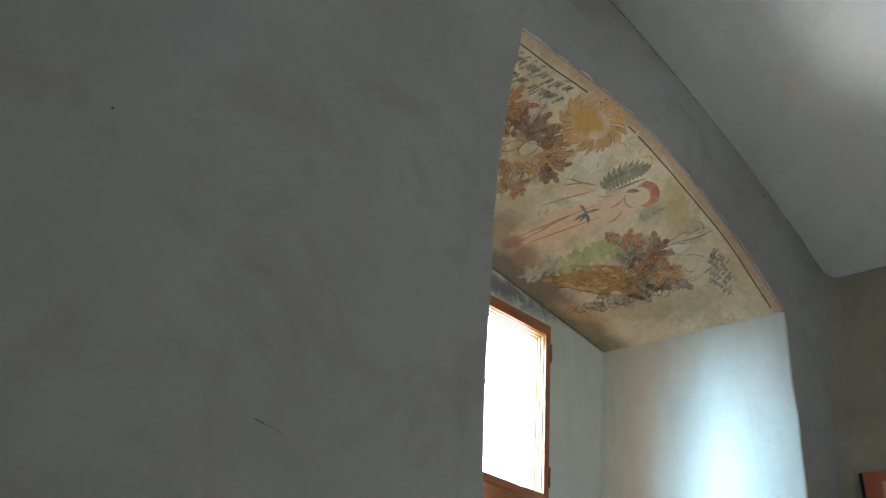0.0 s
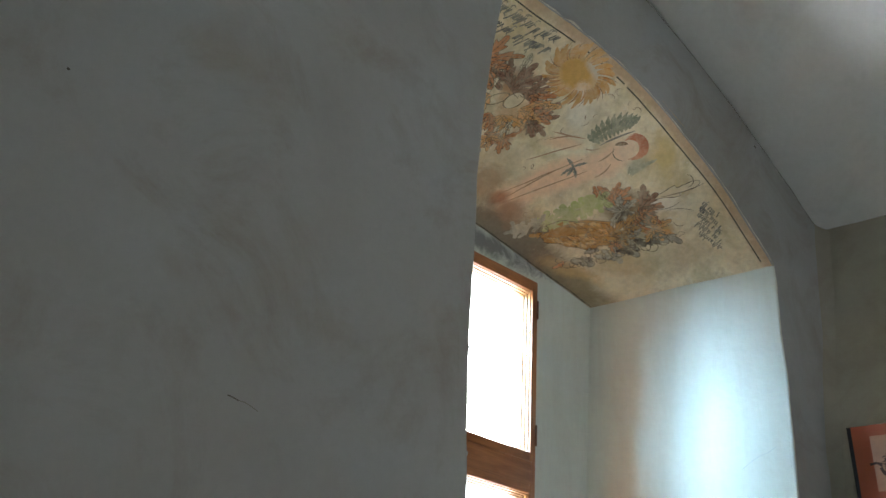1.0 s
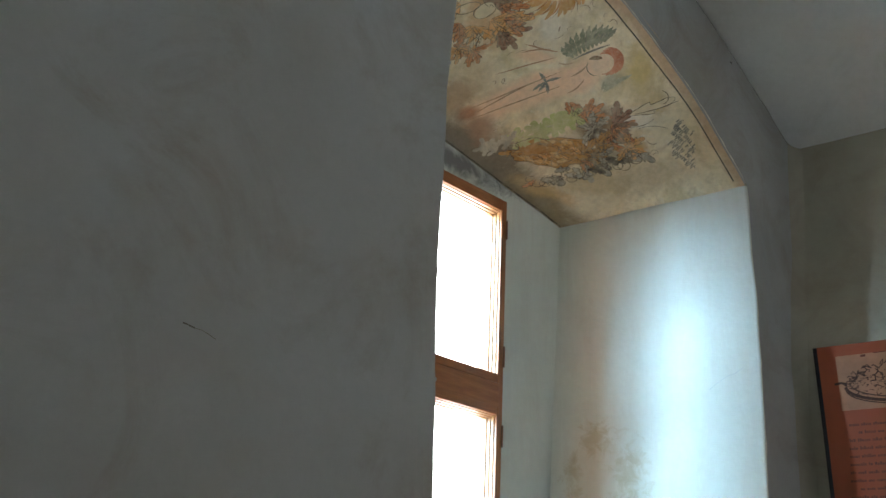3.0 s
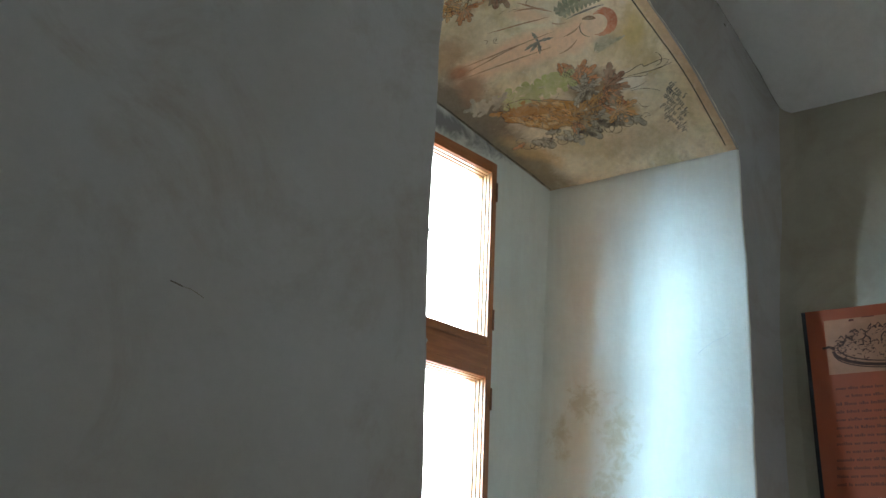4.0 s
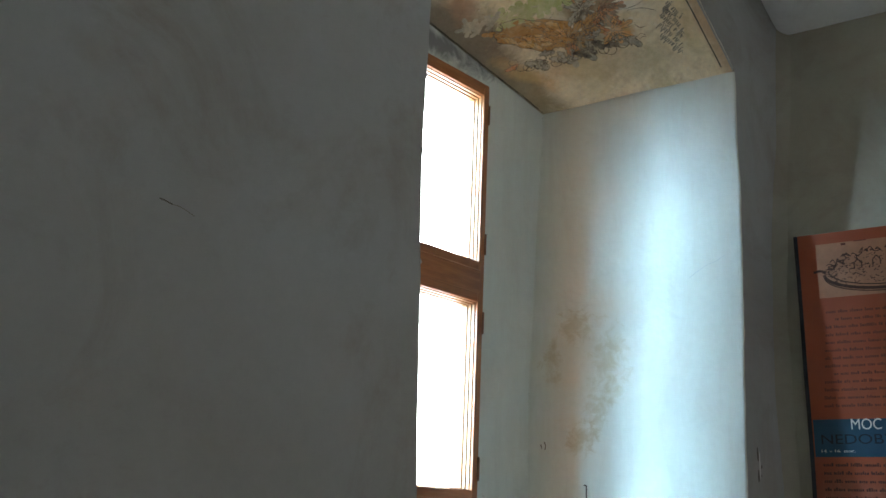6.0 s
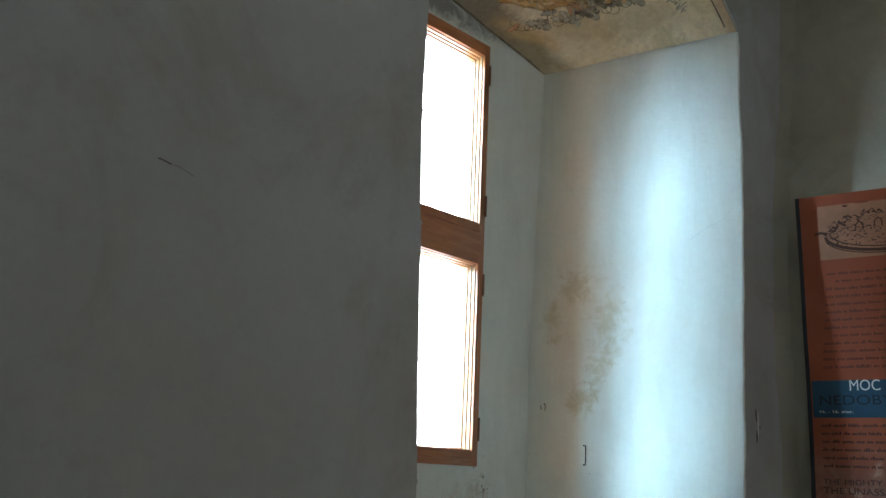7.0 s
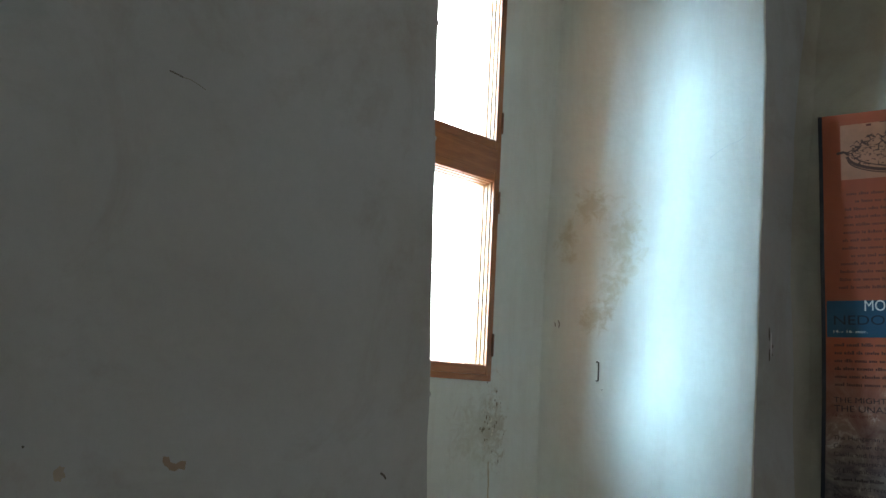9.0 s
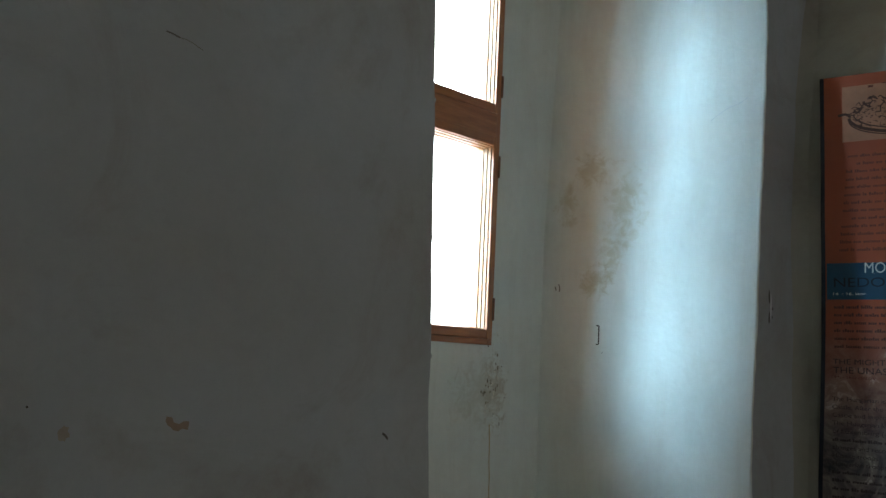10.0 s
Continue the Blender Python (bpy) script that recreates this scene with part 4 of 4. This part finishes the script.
def build_banner():
    b = tagged(new("exhibition_banner"), "tall orange printed exhibition banner hanging flat on the end wall", "banner")
    top = lambda y: 2.601
    bm = bmesh.new()
    fn = lambda back: (lambda u, v: Vector((BX + back + 0.0008 * math.sin(5 * u) * math.sin(6 * v), edge_y(0.5 + 2.1 * v) - 0.9 * u, 0.5 + (top(-0.1 - 0.9 * u) - 0.5) * v)))
    sheet(bm, fn(0.0012), 30, 40)
    sheet(bm, fn(0.012), 30, 40)
    part("sheet", bm, print_material(), b, "orange banner fabric fading to a grey rocky print below")
    bm = bmesh.new()
    sheet(bm, lambda u, v: Vector((BX + 0.002, edge_y(0.5 + 2.1 * v) + 0.014 - 0.018 * u, 0.5 + 2.101 * v)), 1, 40)
    sheet(bm, lambda u, v: Vector((BX + 0.002 + 0.016 * u, edge_y(0.5 + 2.1 * v) + 0.014, 0.5 + 2.101 * v)), 1, 40)
    part("edge_strip", bm, plain("black_edge", (0.010, 0.010, 0.022), 0.5), b, "black selvedge strip")
    bm = bmesh.new()
    sheet(bm, lambda u, v: Vector((BX - 0.0004, edge_y(1.87) - 0.004 - 0.89 * u, 1.814 + 0.125 * v)), 4, 1)
    band = part("title_band", bm, plain("blue_print", (0.006, 0.06, 0.115), 0.5), b, "dark blue title band")
    white = plain("white_print", (0.70, 0.70, 0.68), 0.5, grain=0.05)
    dark = plain("dark_print", (0.035, 0.02, 0.02), 0.6)
    navy = plain("navy_print", (0.002, 0.010, 0.022), 0.6)
    faint = plain("faint_brown_print", (0.13, 0.032, 0.016), 0.6)
    brown_ink = plain("brown_print", (0.075, 0.022, 0.014), 0.6)
    lettered("title", "MOC", -0.244, 1.904, 0.036, 0.094, white, band)
    lettered("subtitle", "NEDOBY", -0.147, 1.857, 0.032, 0.228, navy, band)
    lettered("dates", "14. - 16. stor.", -0.145, 1.829, 0.0095, 0.105, white, band)
    # picture panel with an old engraving
    bm = bmesh.new()
    sheet(bm, lambda u, v: Vector((BX + 0.0002, -0.178 - 0.62 * u, 2.362 + 0.198 * v)), 4, 2)
    pic = part("picture", bm, plain("pale_salmon_print", (0.37, 0.175, 0.10), 0.55, grain=0.2, scale=14), b, "pale salmon panel with a dark engraving")
    bm = bmesh.new()

    def line(pts, w):
        pts = [Vector((BX - 0.0012 - 0.0006 * rng.random(), y, z)) for y, z in pts]
        for p, q in zip(pts, pts[1:]):
            d = (q - p).normalized()
            n = Vector((0, -d.z, d.y)) * w * 0.5
            bm.faces.new([bm.verts.new(c) for c in (p + n, q + n, q - n, p - n)])

    # hill-top stronghold: rim of walls, heaped roofs and hatching
    cy, cz = -0.40, 2.45
    rim = [(cy + 0.20 * math.cos(t), cz - 0.005 + 0.062 * math.sin(t)) for t in [math.pi + i * math.pi / 24 for i in range(25)]]
    rim.reverse()
    line(rim, 0.011)
    line([(y, z - 0.010) for y, z in rim], 0.004)
    line([(y * 0.94 - 0.026, z + 0.013) for y, z in rim], 0.004)
    for i in range(26):
        t = math.pi * i / 25
        y, z = cy + 0.17 * math.cos(t), cz + 0.012 + 0.055 * math.sin(t)
        for _ in range(3):
            a = rng.uniform(0, math.tau)
            ln = rng.uniform(0.008, 0.022)
            line([(y, z), (y + ln * math.cos(a), z + ln * math.sin(a)), (y + ln * math.cos(a) + ln * 0.5, z + ln * 0.4 * math.sin(a))], 0.0032)
    for _ in range(330):
        y = cy + rng.uniform(-0.185, 0.185)
        z = cz - 0.005 + rng.uniform(-0.055, 0.066) * math.sqrt(max(0.0, 1 - ((y - cy) / 0.195) ** 2))
        ln = rng.uniform(0.006, 0.02)
        line([(y, z), (y + ln * rng.uniform(-1, 1), z + ln * rng.uniform(-0.4, 0.6))], rng.uniform(0.0016, 0.0036))
    for y0, z0 in ((-0.30, 2.478), (-0.36, 2.485), (-0.43, 2.48), (-0.49, 2.487)):
        line([(y0, z0 - 0.02), (y0, z0), (y0 - 0.012, z0 + 0.014), (y0 - 0.024, z0), (y0 - 0.024, z0 - 0.02)], 0.004)
    line([(-0.165, 2.458), (-0.19, 2.462), (-0.205, 2.45)], 0.009)
    part("engraving", bm, plain("engraving_ink", (0.07, 0.03, 0.018), 0.7), pic, "dark brown engraved lines")
    bm = bmesh.new()
    bar(bm, -0.262, 2.548, 0.016, 0.008, 0.0015)
    part("caption", bm, faint, pic)
    bm = bmesh.new()
    bar(bm, -0.305, 2.557, 0.04, 0.003, 0.0015)
    part("caption", bm, faint, pic)
    # paragraphs
    for i in range(13):
        bm = bmesh.new()
        bars_line(bm, -0.195 + 0.0025 * i - (0.03 if i in (1, 8) else 0), 2.306 - 0.0272 * i, 0.62, 0.0115)
        part("text_line", bm, faint, b, "line of faint brown print")
    for i in range(6):
        bm = bmesh.new()
        bars_line(bm, -0.147, 1.783 - 0.0266 * i, 0.62, 0.012)
        part("text_line", bm, brown_ink, b)
    lettered("heading", "THE MIGHTY FO", -0.142, 1.595, 0.018, 0.228, dark, b)
    lettered("heading", "THE UNASSAI", -0.142, 1.565, 0.021, 0.215, dark, b)
    lettered("heading", "14th - 16th century", -0.138, 1.547, 0.011, 0.135, faint, b)
    for i, (words, wide) in enumerate((("The Hungarian ki", 0.165), ("Castle. After the e", 0.172), ("Castle and impro", 0.165), ("The Hungarian ki", 0.165), ("of Luxemburg (1", 0.165),
                                       ("", 0), ("changes and recon", 0.172), ("Hussite troops", 0.138), ("Hungarian troops", 0.165))):
        z = 1.472 - 0.0266 * i
        if words:
            lettered("text_line", words, -0.139, z, 0.014, wide, dark, b)
        else:
            bm = bmesh.new()
            bars_line(bm, -0.139, z, 0.30, 0.011)
            part("text_line", bm, dark, b)
    for i in range(9, 26):
        bm = bmesh.new()
        bars_line(bm, -0.137, 1.472 - 0.0266 * i, 0.6, 0.011)
        part("text_line", bm, dark, b)
    hinge_line = Matrix.Translation((BX, -0.1, 0.004))
    b.matrix_world = hinge_line @ pose(0, 0, 0, 0, 0, 11) @ hinge_line.inverted() @ Matrix.Translation((0, 0.008, 0.004))
    return b


build_banner()


# ---------------------------------------------------------------- marks on the walls
def flat_marks(name, shapes, mat, parent, label=""):
    """Small flat marks: each a list of corners in space."""
    bm = bmesh.new()
    for pts in shapes:
        bm.faces.new([bm.verts.new(p) for p in pts])
    return part(name, bm, mat, parent, label)


def wall_blob(x, z, ra, rb, n=16, wob=0.25):
    out = []
    for i in range(n):
        t = math.tau * i / n
        k = 1 + wob * rng.uniform(-1, 1)
        px, pz = x + ra * k * math.cos(t), z + rb * k * math.sin(t)
        out.append((px, rough(px, pz, 0.007, 1.7) - 0.0012, pz))
    return out[::-1]


def wall_stroke(pts, w):
    """A thin scratch on the north wall."""
    out = []
    for (x, z), (x2, z2) in zip(pts, pts[1:]):
        d = Vector((x2 - x, z2 - z)).normalized() * w * 0.5
        out.append([(px, rough(px, pz, 0.007, 1.7) - 0.0012, pz) for px, pz in ((x - d.y, z + d.x), (x + d.y, z - d.x), (x2 + d.y, z2 - d.x), (x2 - d.y, z2 + d.x))])
    return out


SCAR = plain("bare_brown_plaster", (0.30, 0.22, 0.155), 0.9)
DIRT = plain("dark_scratch", (0.10, 0.085, 0.07), 0.9)
SCRATCH = plain("grey_scratch", (0.155, 0.135, 0.115), 0.9)
SCUFF = plain("scuffed_plaster", (0.25, 0.225, 0.19), 0.9)
flat_marks("scratch", wall_stroke([(0.683, 2.060), (0.690, 2.0595), (0.698, 2.058), (0.708, 2.056)], 0.0028), SCRATCH, wall_north, "short dark scratch in the plaster")
flat_marks("scratch", wall_stroke([(0.708, 2.056), (0.722, 2.056), (0.736, 2.052), (0.752, 2.046)], 0.0016), SCUFF, wall_north)
flat_marks("spot", [wall_blob(0.235, 2.574, 0.0035, 0.003)], DIRT, wall_north)
flat_marks("flaked_patch", [[(px, rough(px, pz, 0.007, 1.7) - 0.0012, pz) for px, pz in (
    (0.744, 1.428), (0.743, 1.421), (0.747, 1.414), (0.753, 1.411), (0.758, 1.406), (0.767, 1.404), (0.774, 1.408), (0.785, 1.406), (0.786, 1.420), (0.776, 1.4205), (0.768, 1.416), (0.758, 1.4185), (0.754, 1.427))]],
    SCAR, wall_north, "brown flaked patch of bare plaster")
flat_marks("flaked_patch", [wall_blob(0.579, 1.404, 0.009, 0.011)], plain("faint_brown_scuff", (0.37, 0.31, 0.235), 0.9), wall_north, "faint brown scuff on the plaster")
flat_marks("spot", [wall_blob(0.523, 1.443, 0.0018, 0.0018, 8)], DIRT, wall_north)
flat_marks("nick", wall_stroke([(1.214, 1.392), (1.222, 1.388), (1.229, 1.380)], 0.005), DIRT, wall_north)
flat_marks("nick", wall_stroke([(2.875, 3.789), (2.886, 3.783)], 0.010), DIRT, wall_north)
flat_marks("filler_patch", [wall_blob(2.9285, 1.780, 0.0045, 0.045, 14, 0.08)], plain("white_filler", (0.72, 0.72, 0.70), 0.9), wall_north, "pale filler between two dark slots")
# dark pits where a fitting was taken from the wall
flat_marks("slot", [wall_blob(2.917, z, 0.006, h, 10, 0.12) for z, h in ((1.812, 0.023), (1.742, 0.021))], DIRT, wall_north, "dark slot left by a removed fitting")
flat_marks("pit", [wall_blob(2.940, z, 0.006, 0.006, 10, 0.15) for z in (1.774,)] + [wall_blob(2.938, 1.745, 0.004, 0.004, 8)], DIRT, wall_north)


def on_reveal(y, z):
    """A point on the lit side of the niche."""
    u = (y - 0.010) / (DEPTH - 0.010)
    a, b = Vector((jamb_right(z), 0.010, z)), Vector((back_right(z), DEPTH, z))
    w = 4 * u * (1 - u)
    return a.lerp(b, u) + Vector((0.86, 0.51, 0)) * (rough(u * 0.7, z, 0.010, 2.6, 9.0) + 0.006) * w


def rod(bm, p, q, r, n=8):
    d = q - p
    m = Matrix.Translation((p + q) / 2) @ d.to_track_quat("Z", "Y").to_matrix().to_4x4()
    bmesh.ops.create_cone(bm, cap_ends=True, segments=n, radius1=r, radius2=r, depth=d.length, matrix=m)


OFF = Vector((-0.86, -0.51, 0))
staple = tagged(new("iron_staple"), "small dark iron staple driven into the white niche side", "staple")
p, q = on_reveal(0.462, 1.693) + OFF * 0.004, on_reveal(0.462, 1.628) + OFF * 0.004
bm = bmesh.new()
rod(bm, p, q, 0.0021)
part("bar", bm, IRON, staple)
for e in (p, q):
    bm = bmesh.new()
    rod(bm, e + OFF * 0.001 + Vector((-0.004, 0.006, 0)), e - OFF * 0.012, 0.0022)
    part("prong", bm, IRON, staple)


def reveal_marks(name, lines, w, mat, label=""):
    bm = bmesh.new()
    for pts in lines:
        ps = [on_reveal(y, z) + OFF * 0.0015 for y, z in pts]
        for p, q in zip(ps, ps[1:]):
            d = (q - p).normalized()
            n = d.cross(OFF).normalized() * w * 0.5
            bm.faces.new([bm.verts.new(c) for c in (p + n, q + n, q - n, p - n)])
    return part(name, bm, mat, wall_north, label)


reveal_marks("crack", [[(0.155, 2.42), (0.14, 2.435), (0.12, 2.452), (0.10, 2.468), (0.075, 2.478), (0.05, 2.50)]], 0.0018, plain("hairline_crack", (0.52, 0.55, 0.55), 0.9), "fine hairline crack in white plaster")
reveal_marks("nick", [[(0.592, 1.835), (0.588, 1.822), (0.590, 1.808)], [(0.603, 1.826), (0.600, 1.812)]], 0.004, SCUFF)
reveal_marks("nick", [[(0.45, 1.600), (0.449, 1.598)]], 0.004, DIRT)
bm = bmesh.new()
zs = [1.345 - 0.02 * i for i in range(30)]
for z, z2 in zip(zs, zs[1:]):
    f = lambda z: 2.247 + 0.006 * (1.345 - z) / 0.1 * 0.9 + 0.0008 * math.sin(z * 60)
    w = 0.0022
    bm.faces.new([bm.verts.new(c) for c in ((f(z) - w, DEPTH - 0.0015, z), (f(z2) - w, DEPTH - 0.0015, z2), (f(z2) + w, DEPTH - 0.0015, z2), (f(z) + w, DEPTH - 0.0015, z))])
part("stain_run", bm, plain("yellow_brown_run", (0.42, 0.30, 0.13), 0.8), wall_north, "thin yellowish run below the window")


# lifted flakes of limewash round the damp patch below the window
FLAKE = plain("lifted_limewash", (0.70, 0.66, 0.56), 0.9, grain=0.2)
PIT = plain("bare_grey_mortar", (0.26, 0.22, 0.16), 0.95, grain=0.3)
for i in range(46):
    x, z = 2.262 + rng.gauss(0, 0.024) - 0.05 * (i % 5 == 0), 1.475 + rng.gauss(0, 0.062)
    bm = bmesh.new()
    ra, rb = rng.uniform(0.001, 0.004), rng.uniform(0.002, 0.009)
    n = 9
    rim = [bm.verts.new((x + ra * math.cos(math.tau * k / n) * rng.uniform(0.6, 1.3), DEPTH - 0.0035, z + rb * math.sin(math.tau * k / n) * rng.uniform(0.6, 1.3))) for k in range(n)]
    top = bm.verts.new((x + 0.3 * ra, DEPTH - 0.0045 - rng.uniform(0.0, 0.002), z))
    for k in range(n):
        bm.faces.new((rim[k], rim[(k + 1) % n], top))
    part("flake" if i % 2 else "pit", bm, FLAKE if i % 2 else PIT, wall_north)

# hollow cove where the two walls meet
bm = bmesh.new()
R0 = 0.08


def cove(u, v):
    z, t = 3.72 * v, u * math.pi / 2
    x0 = end_x(z) + 0.006
    return splayed(x0 - R0 + R0 * math.sin(t), 0.010 - R0 + R0 * math.cos(t), z)


sheet(bm, cove, 10, 60)
part("corner_cove", bm, END_WALL, wall_north, "softly rounded plaster corner")


# pale broken rim of plaster along the arch, a pale strip that paints the lit, chipped edge of the far jamb, and the
# crack under the vault
RIM = plain("pale_plaster_rim", (0.74, 0.70, 0.60), 0.9, grain=0.2, scale=60)


def rim_strip(name, path, width, mat, label=""):
    """A narrow uneven strip on the wall face along path(u) = (x, z, outward x, outward z)."""
    bm = bmesh.new()
    n = 150
    rows = []
    for i in range(n + 1):
        x, z, ox, oz = path(i / n)
        w = width * max(0.15, 0.75 + 1.6 * noise.noise(Vector((x * 19, z * 19, 2.0))))
        rows.append([bm.verts.new((px, rough(px, pz, 0.007, 1.7) - 0.0013, pz)) for px, pz in ((x, z), (x + ox * w, z + oz * w))])
    for r, t in zip(rows, rows[1:]):
        bm.faces.new((r[0], r[1], t[1], t[0]))
    return part(name, bm, mat, wall_north, label)


def along_arch(u):
    x = ARCH_L + (ARCH_R - ARCH_L) * u
    return x, arch_z(x) + 0.006, 0.0, 1.0


def along_jamb(u):
    z = 0.4 + (TOP_R - 0.4) * u
    return jamb_right(z) + 0.006, z, 1.0, 0.0


def under_vault(u):
    x = 0.9 + 2.45 * u
    return x, vault_z(x) - 0.010 + 0.003 * noise.noise(Vector((x * 6, 0, 0))), 0.0, 1.0


rim_strip("arch_rim", along_arch, 0.008, RIM, "thin uneven pale plaster rim")
rim_strip("jamb_lit_rim", along_jamb, 0.0045, RIM, "thin uneven pale plaster rim")
rim_strip("vault_crack", under_vault, 0.0042, DIRT, "thin dark crack below the vault")

for z, r in ((2.95, 0.003), (2.55, 0.003), (2.362, 0.0035), (2.10, 0.003), (1.801, 0.0035), (1.55, 0.003)):
    bm = bmesh.new()
    bmesh.ops.create_icosphere(bm, subdivisions=2, radius=r, matrix=Matrix.Translation((jamb_left(z) - 0.001, 0.006, z)) @ Matrix.Diagonal((1.0, 1.2, 1.9, 1)))
    for v in bm.verts:
        v.co += Vector((1, 0, 0)) * 0.3 * r * noise.noise(v.co * 300)
    part("plaster_lump", bm, WALL, wall_north)


# dirty crack where the painted arch meets the window wall
bm = bmesh.new()
rows = []
for i in range(81):
    x = 1.85 + 0.71 * i / 80
    w = 0.0028 * max(0.05, 0.8 + 1.8 * noise.noise(Vector((x * 25, 3.0, 0.0))))
    rows.append([bm.verts.new((x, DEPTH - 0.0075, z)) for z in (back_z(x) + 0.002, back_z(x) - w)])
for r, t in zip(rows, rows[1:]):
    bm.faces.new((r[0], r[1], t[1], t[0]))
part("corner_crack", bm, DIRT, wall_north, "dirty crack along the inner corner")
